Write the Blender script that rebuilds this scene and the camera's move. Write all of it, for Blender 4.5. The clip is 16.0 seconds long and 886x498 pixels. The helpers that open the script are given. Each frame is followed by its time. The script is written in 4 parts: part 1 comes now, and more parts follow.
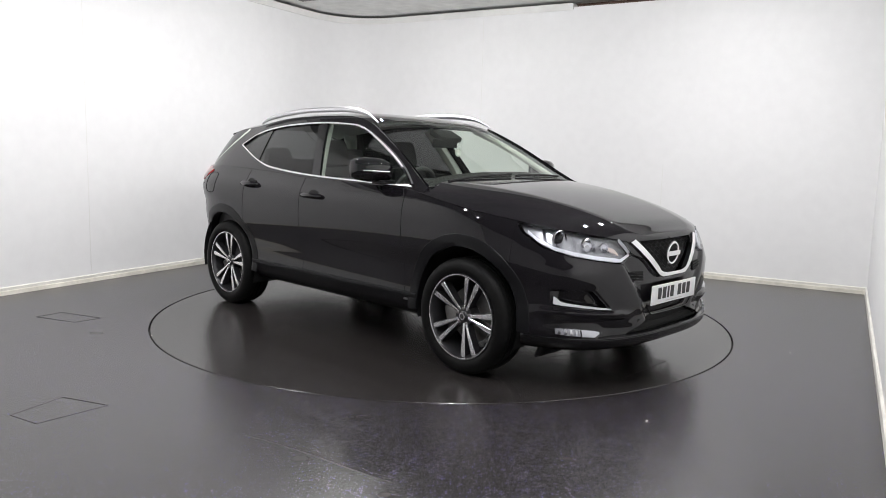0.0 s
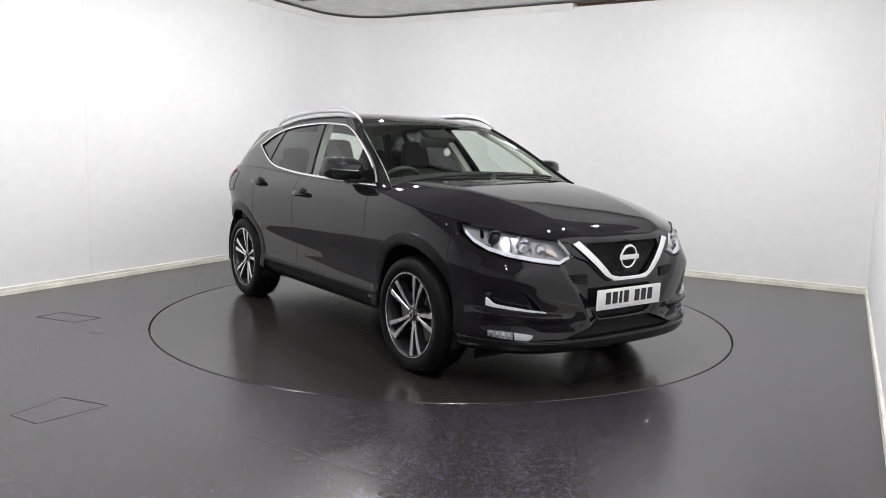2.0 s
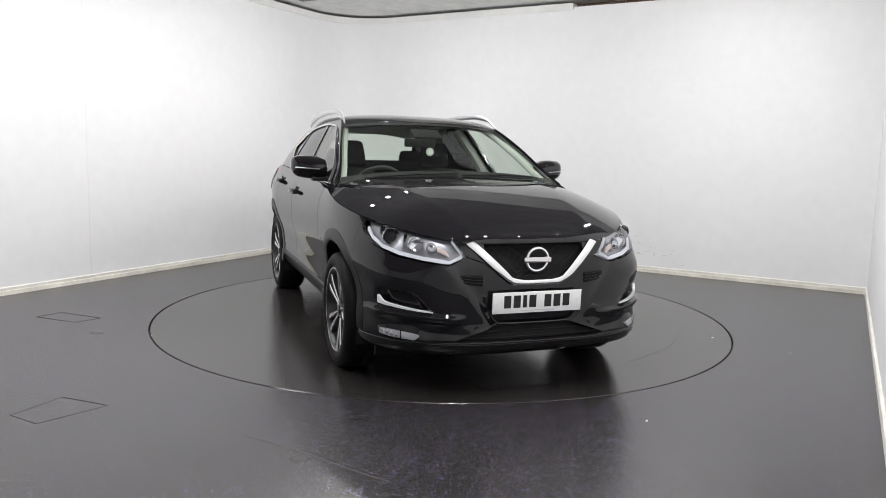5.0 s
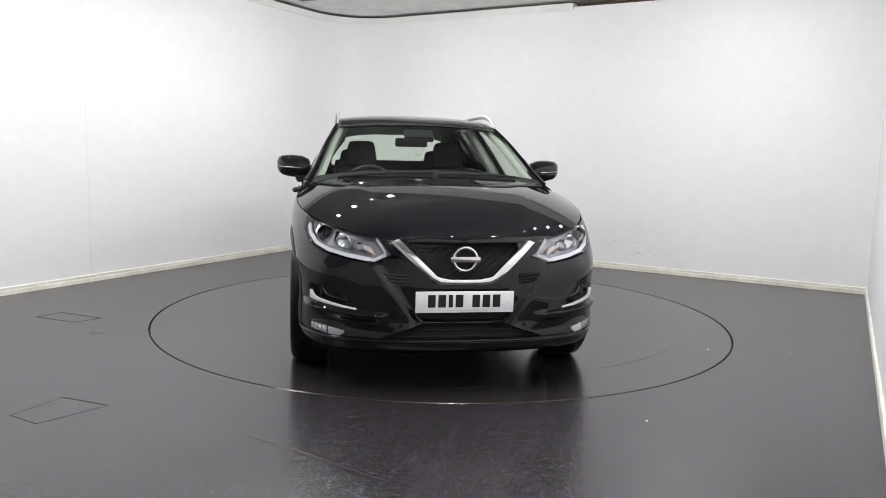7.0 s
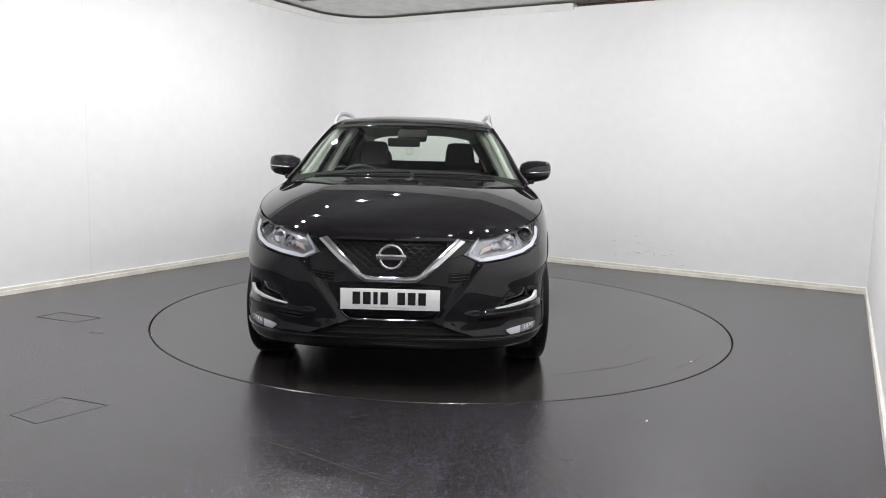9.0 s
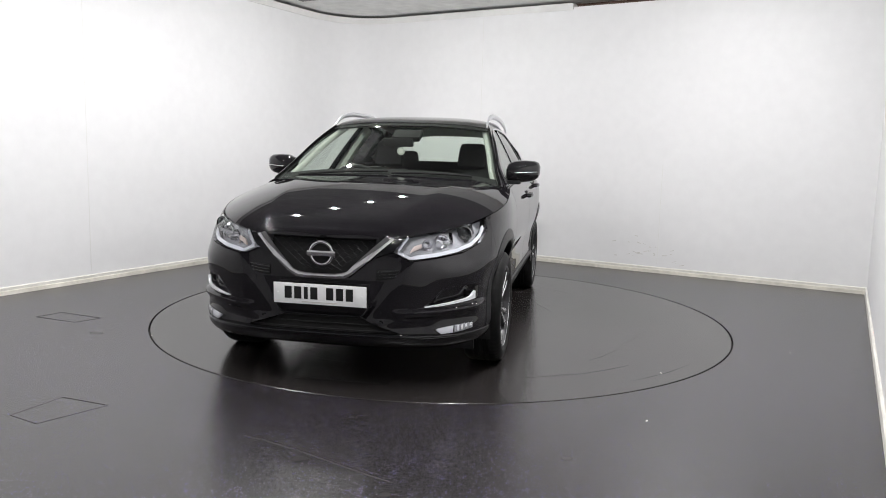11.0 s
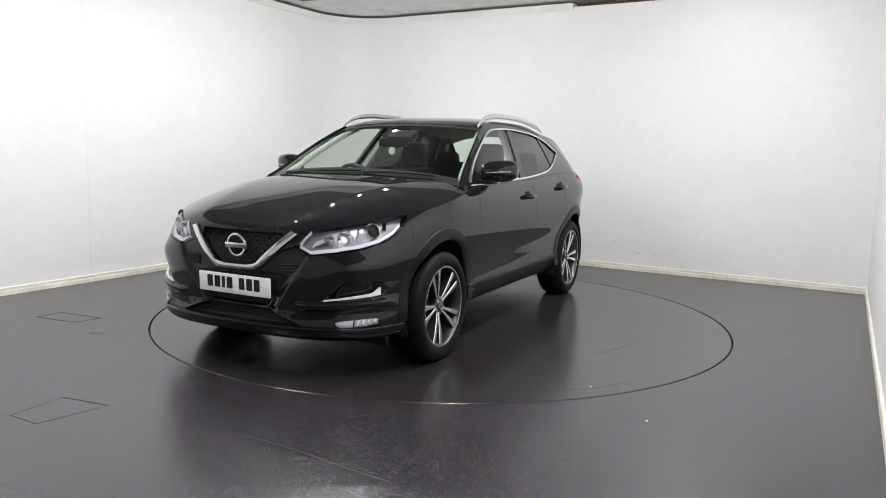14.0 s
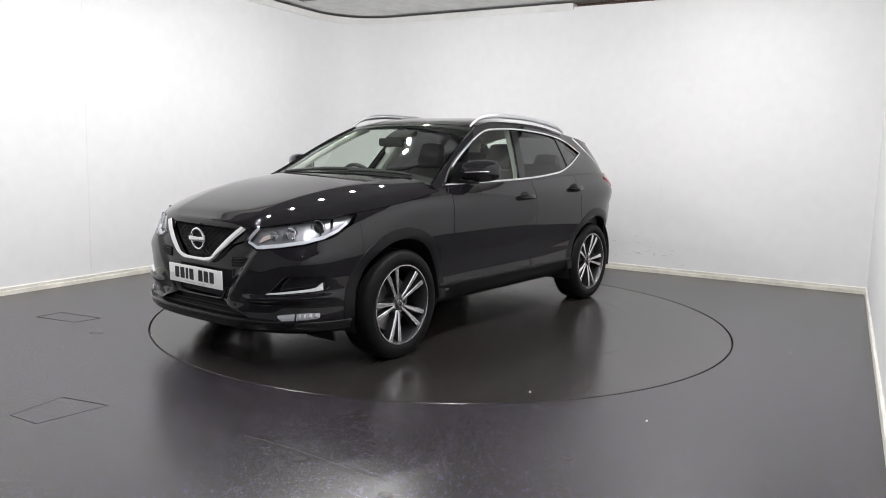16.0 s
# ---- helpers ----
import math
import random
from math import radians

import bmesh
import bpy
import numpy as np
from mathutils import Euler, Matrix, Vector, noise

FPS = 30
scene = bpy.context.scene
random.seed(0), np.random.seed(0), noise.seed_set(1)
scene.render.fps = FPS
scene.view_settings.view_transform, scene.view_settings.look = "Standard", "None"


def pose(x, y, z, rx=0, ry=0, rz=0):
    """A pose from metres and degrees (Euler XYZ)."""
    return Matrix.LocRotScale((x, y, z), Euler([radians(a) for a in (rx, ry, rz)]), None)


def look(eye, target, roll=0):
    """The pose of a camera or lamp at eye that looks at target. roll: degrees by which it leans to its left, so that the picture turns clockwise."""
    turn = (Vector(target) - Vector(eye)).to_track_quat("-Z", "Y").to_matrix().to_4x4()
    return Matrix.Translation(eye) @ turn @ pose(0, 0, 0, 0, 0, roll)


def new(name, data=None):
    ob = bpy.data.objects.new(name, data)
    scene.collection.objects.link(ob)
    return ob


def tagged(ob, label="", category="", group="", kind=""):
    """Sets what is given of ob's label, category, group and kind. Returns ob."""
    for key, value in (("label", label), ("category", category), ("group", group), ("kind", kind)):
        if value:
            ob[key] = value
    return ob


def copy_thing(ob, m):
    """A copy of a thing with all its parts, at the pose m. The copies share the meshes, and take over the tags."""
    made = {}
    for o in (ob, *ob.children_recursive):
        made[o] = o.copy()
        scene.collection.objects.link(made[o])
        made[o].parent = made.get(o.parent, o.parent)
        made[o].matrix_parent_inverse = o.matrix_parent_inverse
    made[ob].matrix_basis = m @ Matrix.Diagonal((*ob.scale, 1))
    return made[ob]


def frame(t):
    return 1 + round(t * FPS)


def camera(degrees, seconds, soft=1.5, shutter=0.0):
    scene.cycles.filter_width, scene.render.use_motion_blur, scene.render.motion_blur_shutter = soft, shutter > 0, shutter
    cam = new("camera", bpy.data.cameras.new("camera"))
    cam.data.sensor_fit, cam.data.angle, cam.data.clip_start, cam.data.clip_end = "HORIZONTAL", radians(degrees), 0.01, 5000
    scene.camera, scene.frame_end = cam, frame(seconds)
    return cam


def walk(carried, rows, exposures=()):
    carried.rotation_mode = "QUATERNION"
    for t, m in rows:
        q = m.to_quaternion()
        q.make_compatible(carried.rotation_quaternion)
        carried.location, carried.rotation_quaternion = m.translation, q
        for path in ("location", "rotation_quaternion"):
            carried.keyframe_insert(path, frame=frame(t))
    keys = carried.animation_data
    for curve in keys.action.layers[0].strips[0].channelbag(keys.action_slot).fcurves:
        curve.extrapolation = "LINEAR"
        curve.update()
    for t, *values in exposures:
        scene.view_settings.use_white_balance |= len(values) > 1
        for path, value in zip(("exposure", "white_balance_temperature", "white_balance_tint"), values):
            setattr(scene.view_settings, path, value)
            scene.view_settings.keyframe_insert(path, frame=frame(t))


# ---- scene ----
# The camera stands still on a tripod beside the near wall.
cam = camera(61.10, 16.0, soft=0.9)
EYE = (0.0, -5.9646, 1.2903)
VIEW = look(EYE, (0.0, EYE[1] + math.cos(radians(7.452)), EYE[2] - math.sin(radians(7.452))), 1.426)
walk(cam, [(0, VIEW), (16, VIEW)])
scene.view_settings.exposure = 0.0

# The room is lit by its ceiling lamps alone; the world is nearly black.
world = bpy.data.worlds.new("world")
world.use_nodes = True
world.node_tree.nodes["Background"].inputs[0].default_value = (0.02, 0.02, 0.02, 1)
scene.world = world
LAMP = 2240.0


# ---- materials ----
def shader(name, color, rough=0.5, metal=0.0, coat=0.0, coat_rough=0.03, grain=0.0, grain_scale=30.0, stain=0.0,
           stain_scale=1.5, bump=0.0, bump_scale=200.0, rough_var=0.0, spec=0.5, coat_ior=1.5):
    m = bpy.data.materials.new(name)
    m.use_nodes = True
    n, l = m.node_tree.nodes, m.node_tree.links
    b = n["Principled BSDF"]
    b.inputs["Base Color"].default_value = (*color, 1)
    b.inputs["Roughness"].default_value = rough
    b.inputs["Metallic"].default_value = metal
    b.inputs["Coat Weight"].default_value = coat
    b.inputs["Coat Roughness"].default_value = coat_rough
    b.inputs["Coat IOR"].default_value = coat_ior
    b.inputs["Specular IOR Level"].default_value = spec
    co = n.new("ShaderNodeTexCoord")

    def tex(scale, detail):
        t = n.new("ShaderNodeTexNoise")
        t.inputs["Scale"].default_value = scale
        t.inputs["Detail"].default_value = detail
        l.new(co.outputs["Object"], t.inputs["Vector"])
        return t

    col = None
    for amount, scale, detail in ((grain, grain_scale, 3), (stain, stain_scale, 6)):
        if not amount:
            continue
        t = tex(scale, detail)
        r = n.new("ShaderNodeMapRange")
        r.inputs[1].default_value, r.inputs[2].default_value = 0.3, 0.7
        r.inputs[3].default_value, r.inputs[4].default_value = 1 - amount, 1 + amount
        l.new(t.outputs["Fac"], r.inputs[0])
        mul = n.new("ShaderNodeVectorMath")
        mul.operation = "SCALE"
        if col is None:
            mul.inputs[0].default_value = color
        else:
            l.new(col, mul.inputs[0])
        l.new(r.outputs[0], mul.inputs["Scale"])
        col = mul.outputs[0]
    if col is not None:
        l.new(col, b.inputs["Base Color"])
    if rough_var:
        t = tex(stain_scale * 2.3, 8)
        r = n.new("ShaderNodeMapRange")
        r.inputs[1].default_value, r.inputs[2].default_value = 0.35, 0.65
        r.inputs[3].default_value, r.inputs[4].default_value = rough - rough_var, rough + rough_var
        l.new(t.outputs["Fac"], r.inputs[0])
        l.new(r.outputs[0], b.inputs["Roughness"])
    if bump:
        t = tex(bump_scale, 2)
        k = n.new("ShaderNodeBump")
        k.inputs["Strength"].default_value = bump
        k.inputs["Distance"].default_value = 0.002
        l.new(t.outputs["Fac"], k.inputs["Height"])
        l.new(k.outputs[0], b.inputs["Normal"])
    return m


def glow(name, color, strength):
    m = bpy.data.materials.new(name)
    m.use_nodes = True
    b = m.node_tree.nodes["Principled BSDF"]
    b.inputs["Base Color"].default_value = (*color, 1)
    b.inputs["Emission Color"].default_value = (*color, 1)
    b.inputs["Emission Strength"].default_value = strength
    return m


def glass(name, tint, rough=0.0):
    """Thin glass: clear through, mirrors by Fresnel."""
    m = bpy.data.materials.new(name)
    m.use_nodes = True
    n, l = m.node_tree.nodes, m.node_tree.links
    n.remove(n["Principled BSDF"])
    tr, gl, mix, fr, up, scl = (n.new("ShaderNode" + k) for k in ("BsdfTransparent", "BsdfGlossy", "MixShader", "LayerWeight", "Math", "Math"))
    tr.inputs[0].default_value = (*tint, 1)
    gl.inputs["Roughness"].default_value = rough
    up.operation, up.inputs[1].default_value = "POWER", 5.0
    scl.operation, scl.inputs[1].default_value, scl.inputs[2].default_value = "MULTIPLY_ADD", 0.93, 0.05
    fr.inputs[0].default_value = 0.5
    l.new(fr.outputs["Facing"], up.inputs[0])
    l.new(up.outputs[0], scl.inputs[0])
    l.new(scl.outputs[0], mix.inputs[0])
    l.new(tr.outputs[0], mix.inputs[1])
    l.new(gl.outputs[0], mix.inputs[2])
    l.new(mix.outputs[0], n["Material Output"].inputs[0])
    return m


def floor_vinyl(name, color, rough, flakes, stain=0.09):
    """Dark safety vinyl with pale and blue flakes, scuffs and wet-looking polish."""
    m = shader(name, color, rough, grain=0.10, grain_scale=140, stain=stain, stain_scale=0.7, bump=0.05, bump_scale=350,
               spec=0.62)
    n, l = m.node_tree.nodes, m.node_tree.links
    b = n["Principled BSDF"]
    src = b.inputs["Base Color"].links[0].from_socket
    co = n.new("ShaderNodeTexCoord")
    v = n.new("ShaderNodeTexVoronoi")
    v.inputs["Scale"].default_value = 118
    l.new(co.outputs["Object"], v.inputs["Vector"])
    near = n.new("ShaderNodeMath")
    near.operation = "LESS_THAN"
    near.inputs[1].default_value = 0.26
    l.new(v.outputs["Distance"], near.inputs[0])
    pick = n.new("ShaderNodeSeparateColor")
    l.new(v.outputs["Color"], pick.inputs[0])
    some = n.new("ShaderNodeMath")
    some.operation = "LESS_THAN"
    some.inputs[1].default_value = flakes
    l.new(pick.outputs[0], some.inputs[0])
    both = n.new("ShaderNodeMath")
    both.operation = "MULTIPLY"
    l.new(near.outputs[0], both.inputs[0])
    l.new(some.outputs[0], both.inputs[1])
    tone = n.new("ShaderNodeValToRGB")
    tone.color_ramp.elements[0].color = (0.16, 0.145, 0.52, 1)
    tone.color_ramp.elements[1].color = (0.38, 0.33, 0.40, 1)
    l.new(pick.outputs[1], tone.inputs[0])
    mix = n.new("ShaderNodeMix")
    mix.data_type = "RGBA"
    l.new(both.outputs[0], mix.inputs["Factor"])
    l.new(src, mix.inputs["A"])
    l.new(tone.outputs[0], mix.inputs["B"])
    l.new(mix.outputs["Result"], b.inputs["Base Color"])
    return m


M_NEAR = shader("grey_wall_paint", (0.45, 0.45, 0.455), 0.7, grain=0.03, grain_scale=9, stain=0.05, stain_scale=0.8, bump=0.12, bump_scale=60)
M_WALL = shader("wall_paint", (0.80, 0.80, 0.80), 0.55, grain=0.015, grain_scale=9, stain=0.02, stain_scale=0.8, bump=0.12, bump_scale=60)
M_SKIRT = shader("skirting_paint", (0.78, 0.76, 0.70), 0.4, grain=0.05, grain_scale=18, stain=0.10, stain_scale=3)
M_DIRT = shader("skirting_dirt", (0.74, 0.71, 0.63), 0.6, grain=0.08, grain_scale=25, stain=0.2, stain_scale=4)
M_STRIP = shader("capping_paint", (0.76, 0.76, 0.74), 0.45, grain=0.03, grain_scale=10)
M_CEIL = shader("ceiling_plaster", (0.86, 0.86, 0.845), 0.9, grain=0.05, grain_scale=8, stain=0.08, stain_scale=2.0, bump=0.3, bump_scale=40)
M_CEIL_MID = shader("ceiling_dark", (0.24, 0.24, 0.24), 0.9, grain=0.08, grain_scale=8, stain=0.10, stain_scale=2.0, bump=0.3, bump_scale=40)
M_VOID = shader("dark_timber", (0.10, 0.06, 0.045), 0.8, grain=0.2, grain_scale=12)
M_FLOOR = floor_vinyl("floor_vinyl", (0.0255, 0.0228, 0.0232), 0.27, 0.30)
M_TABLE = floor_vinyl("turntable_vinyl", (0.024, 0.0212, 0.0205), 0.21, 0.02, 0.20)
M_SEAM = shader("seam_dark", (0.012, 0.011, 0.010), 0.6)
M_WELD = shader("floor_weld", (0.0235, 0.021, 0.0213), 0.285)
M_SCRATCH = shader("floor_scratch", (0.045, 0.041, 0.042), 0.30, grain=0.3, grain_scale=60)
M_STAIN = shader("floor_stain", (0.021, 0.019, 0.0185), 0.30, grain=0.25, grain_scale=50)
M_SWIRL = shader("tyre_mark", (0.028, 0.025, 0.024), 0.225)
M_COVER = shader("access_cover", (0.018, 0.0165, 0.016), 0.26, grain=0.1, grain_scale=30, bump=0.15, bump_scale=350)
M_SCUFF = shader("wall_scuff", (0.66, 0.65, 0.62), 0.7, grain=0.1, grain_scale=40)
M_METAL = shader("lamp_metal", (0.6, 0.6, 0.6), 0.4, 0.6)
M_LAMP = glow("lamp_led", (0.99, 0.98, 0.985), LAMP)
M_CHIP = shader("paper_chip", (0.8, 0.78, 0.72), 0.7)

M_PAINT = shader("black_car_paint", (0.0076, 0.0068, 0.0084), 0.5, 0.0, coat=1.0, coat_rough=0.012, spec=0.0, coat_ior=1.5)
M_TRIM = shader("black_plastic", (0.008, 0.008, 0.009), 0.33, spec=0.20, grain=0.1, grain_scale=60, bump=0.15, bump_scale=500)
M_GLOSS = shader("gloss_black", (0.007, 0.007, 0.008), 0.10)
M_LIP = shader("satin_lip", (0.006, 0.006, 0.0065), 0.14, grain=0.08, grain_scale=70)
M_DARK = shader("matt_black", (0.006, 0.006, 0.006), 0.85)
M_TYRE = shader("tyre_rubber", (0.008, 0.008, 0.008), 0.48, spec=0.09, grain=0.15, grain_scale=40, bump=0.2, bump_scale=160)
M_CHROME = shader("chrome", (0.86, 0.86, 0.87), 0.09, 1.0, grain=0.02, grain_scale=50)
M_SATIN = shader("satin_silver", (0.70, 0.70, 0.72), 0.30, 1.0, grain=0.03, grain_scale=70)
M_CUT = shader("diamond_cut_alloy", (0.85, 0.85, 0.87), 0.20, 1.0, grain=0.03, grain_scale=90)
M_RIM = shader("dark_alloy", (0.035, 0.035, 0.038), 0.3, 0.5, coat=0.5)
M_DISC = shader("brake_steel", (0.35, 0.34, 0.33), 0.4, 0.9, grain=0.1, grain_scale=60)
M_SCREEN = glass("windscreen_glass", (0.89, 0.94, 0.89))
M_SIDE = glass("side_glass", (0.86, 0.92, 0.87))
M_PRIVACY = glass("privacy_glass", (0.10, 0.10, 0.105))
M_LENS = glass("lamp_lens", (0.93, 0.94, 0.96))
M_REFL = shader("lamp_reflector", (0.82, 0.82, 0.84), 0.16, 1.0)
M_LAMPBOX = shader("lamp_housing", (0.50, 0.50, 0.52), 0.25, 0.55)
M_DRL = shader("white_light_guide", (0.74, 0.75, 0.78), 0.25, coat=0.5)
M_AMBER = shader("amber_indicator", (0.60, 0.50, 0.44), 0.3, coat=0.5)
M_RED = shader("red_tail_lens", (0.35, 0.01, 0.012), 0.12, coat=1.0)
M_PLATE = shader("plate_white", (0.88, 0.88, 0.88), 0.35, grain=0.01, grain_scale=60)
M_INK = shader("plate_ink", (0.01, 0.01, 0.01), 0.4)
M_CLOTH = shader("seat_cloth", (0.038, 0.038, 0.040), 0.9, grain=0.25, grain_scale=120, bump=0.3, bump_scale=400)
M_DASH = shader("dash_plastic", (0.030, 0.030, 0.031), 0.6, grain=0.1, grain_scale=80, bump=0.2, bump_scale=300)
M_LINING = shader("pale_lining", (0.50, 0.52, 0.48), 0.85, grain=0.05, grain_scale=60)
M_MIRROR = shader("mirror_glass", (0.9, 0.9, 0.9), 0.02, 1.0)


# ---- mesh helpers ----
def smooth(x, pts):
    """A smooth line through the pairs of pts, flat beyond its ends, with no overshoot."""
    if pts[0][0] > pts[-1][0]:
        pts = pts[::-1]
    xs, ys = [a for a, _ in pts], [b for _, b in pts]
    if x <= xs[0]:
        return ys[0]
    if x >= xs[-1]:
        return ys[-1]
    i = max(k for k in range(len(xs) - 1) if xs[k] <= x)
    d = [(ys[k + 1] - ys[k]) / (xs[k + 1] - xs[k]) for k in range(len(xs) - 1)]

    def slope(k):
        if k == 0:
            return d[0]
        if k == len(xs) - 1:
            return d[-1]
        return 0.0 if d[k - 1] * d[k] <= 0 else 2 * d[k - 1] * d[k] / (d[k - 1] + d[k])

    h = xs[i + 1] - xs[i]
    t = (x - xs[i]) / h
    return ((2 * t ** 3 - 3 * t ** 2 + 1) * ys[i] + (t ** 3 - 2 * t ** 2 + t) * h * slope(i)
            + (3 * t ** 2 - 2 * t ** 3) * ys[i + 1] + (t ** 3 - t ** 2) * h * slope(i + 1))


SPLINES = {}


def spline(x, pts):
    """A natural cubic line through the pairs of pts, for surfaces that mirror the room."""
    key = id(pts)
    if key not in SPLINES:
        p = sorted(pts)
        xs, ys = np.array([a for a, _ in p]), np.array([b for _, b in p])
        n, h = len(xs), np.diff(xs)
        m, r = np.eye(n), np.zeros(n)
        for i in range(1, n - 1):
            m[i, i - 1:i + 2] = h[i - 1], 2 * (h[i - 1] + h[i]), h[i]
            r[i] = 6 * ((ys[i + 1] - ys[i]) / h[i] - (ys[i] - ys[i - 1]) / h[i - 1])
        SPLINES[key] = xs, ys, np.linalg.solve(m, r)
    xs, ys, c = SPLINES[key]
    x = min(max(x, xs[0]), xs[-1])
    i = min(max(int(np.searchsorted(xs, x)) - 1, 0), len(xs) - 2)
    h = xs[i + 1] - xs[i]
    a, b = (xs[i + 1] - x) / h, (x - xs[i]) / h
    return float(a * ys[i] + b * ys[i + 1] + ((a ** 3 - a) * c[i] + (b ** 3 - b) * c[i + 1]) * h * h / 6)


def steps(a, b, n):
    return [a + (b - a) * i / (n - 1) for i in range(n)]


def add_grid(bm, rows, flip=False, wrap=False):
    vs = [[bm.verts.new(p) for p in r] for r in rows]
    for a, b in zip(vs, vs[1:]):
        n = len(a)
        for i in range(n if wrap else n - 1):
            q = [a[i], a[(i + 1) % n], b[(i + 1) % n], b[i]]
            pts = [v.co for v in q]
            if min((pts[0] - pts[1]).length + (pts[3] - pts[2]).length, (pts[0] - pts[3]).length + (pts[1] - pts[2]).length) < 1e-6:
                continue
            bm.faces.new(q[::-1] if flip else q)
    return vs


def clean(bm, d=1e-5):
    bmesh.ops.remove_doubles(bm, verts=bm.verts, dist=d)
    bmesh.ops.dissolve_degenerate(bm, dist=1e-6, edges=bm.edges)
    return bm


def outward(bm, centre):
    """Turns an open sheet's faces away from a centre."""
    bm.normal_update()
    s = sum((f.calc_center_median() - Vector(centre)).dot(f.normal) * f.calc_area() for f in bm.faces)
    if s < 0:
        bmesh.ops.reverse_faces(bm, faces=bm.faces)
    bm.normal_update()
    return bm


def rim(bm, depth):
    """Folds the free edge of a sheet inwards, as a pressed panel is."""
    bm.normal_update()
    edges = [e for e in bm.edges if e.is_boundary]
    was = {tuple(round(c, 6) for c in v.co): v.normal.copy() for e in edges for v in e.verts}
    out = bmesh.ops.extrude_edge_only(bm, edges=edges)["geom"]
    for v in (g for g in out if isinstance(g, bmesh.types.BMVert)):
        k = tuple(round(c, 6) for c in v.co)
        v.co -= was[k] * depth
    bm.normal_update()
    return bm


def mirrored(rows):
    return [[(x, -y, z) for x, y, z in r] for r in rows]


def add_box(bm, size, at=(0, 0, 0), rot=(0, 0, 0), bevel=0.0, taper=None):
    r = bmesh.ops.create_cube(bm, size=1)
    vs = r["verts"]
    for v in vs:
        if taper and v.co.z > 0:
            v.co.x *= taper
            v.co.y *= taper
    bmesh.ops.scale(bm, vec=size, verts=vs)
    if bevel:
        es = list({e for v in vs for e in v.link_edges})
        b = bmesh.ops.bevel(bm, geom=es, offset=bevel, segments=2, affect="EDGES", profile=0.6)
        vs = list({v for f in b["faces"] for v in f.verts} | {v for v in vs if v.is_valid})
    bmesh.ops.transform(bm, matrix=pose(*at, *rot), verts=vs)
    return vs


def add_tube(bm, path, radius, seg=8, flat=1.0, caps=True):
    """A tube along a path; flat squeezes its height."""
    path = [Vector(p) for p in path]
    rings = []
    for i, p in enumerate(path):
        d = (path[min(i + 1, len(path) - 1)] - path[max(i - 1, 0)]).normalized()
        side = d.cross(Vector((0, 0, 1)))
        side = side.normalized() if side.length > 1e-4 else Vector((0, 1, 0))
        up = side.cross(d).normalized()
        r = radius[i] if isinstance(radius, (list, tuple)) else radius
        rings.append([p + side * (r * math.cos(a)) + up * (r * flat * math.sin(a)) for a in (2 * math.pi * k / seg for k in range(seg))])
    vs = add_grid(bm, rings, wrap=True)
    if caps:
        bm.faces.new(vs[0][::-1])
        bm.faces.new(vs[-1])
    return vs


def add_lathe(bm, profile, seg=48, close=False):
    """Turns a profile of (radius, y) about the y axis."""
    rows = [[(r * math.cos(2 * math.pi * k / seg), y, r * math.sin(2 * math.pi * k / seg)) for k in range(seg)] for r, y in profile]
    if close:
        rows.append(rows[0])
    return add_grid(bm, rows, wrap=True)


def part(name, bm, material, parent=None, label="", m=None, sharp=35, cleaned=True):
    if cleaned:
        clean(bm)
    me = bpy.data.meshes.new(name)
    bm.to_mesh(me)
    bm.free()
    for p in me.polygons:
        p.use_smooth = True
    me.set_sharp_from_angle(angle=radians(sharp))
    me.materials.append(material)
    ob = new(name, me)
    if parent is not None:
        ob.parent = parent
    if m is not None:
        ob.matrix_basis = m
    return tagged(ob, label=label) if label else ob


def solid(bm):
    bmesh.ops.recalc_face_normals(bm, faces=bm.faces)
    return bm


def again(name, ob, parent, m):
    """Another part with the same mesh."""
    o = new(name, ob.data)
    o.parent = parent
    o.matrix_basis = m
    return o


# ---- the room ----
# Walls as lines in plan: a point and a bearing in degrees.
LEFT, BACK, RIGHT = ((-2.847, 1.738), 61.9), ((2.859, 2.025), -30.5), ((3.005, -0.886), 62.0)
TOP = 3.0


def ray_of(line):
    a = radians(line[1])
    return Vector(line[0]), Vector((math.cos(a), math.sin(a)))


def cross(l1, l2):
    p, d = ray_of(l1)
    q, e = ray_of(l2)
    k = ((q - p).x * e.y - (q - p).y * e.x) / (d.x * e.y - d.y * e.x)
    return p + d * k


NEAR = ((0.6, -7.9), -29.0)
C_LB, C_RB, C_RN, C_LN = cross(LEFT, BACK), cross(RIGHT, BACK), cross(RIGHT, NEAR), cross(LEFT, NEAR)
CURVE = 0.85


def wall_line():
    """The plan of the left wall, the rounded corner and the back wall, seen from inside."""
    dl, db = ray_of(LEFT)[1], ray_of(BACK)[1]
    a, b = C_LB - dl * CURVE, C_LB + db * CURVE
    pts = [C_LN + dl * 0.0] + [C_LN + (a - C_LN) * k / 14 for k in range(1, 15)]
    for k in range(1, 17):
        t = k / 17
        pts.append(a * (1 - t) ** 2 + C_LB * 2 * t * (1 - t) + b * t ** 2)
    pts += [b + (C_RB - b) * k / 14 for k in range(0, 15)]
    return pts


def inset(pts, d):
    out = []
    for i, p in enumerate(pts):
        t = (pts[min(i + 1, len(pts) - 1)] - pts[max(i - 1, 0)]).normalized()
        out.append(p + Vector((t.y, -t.x)) * d)
    return out


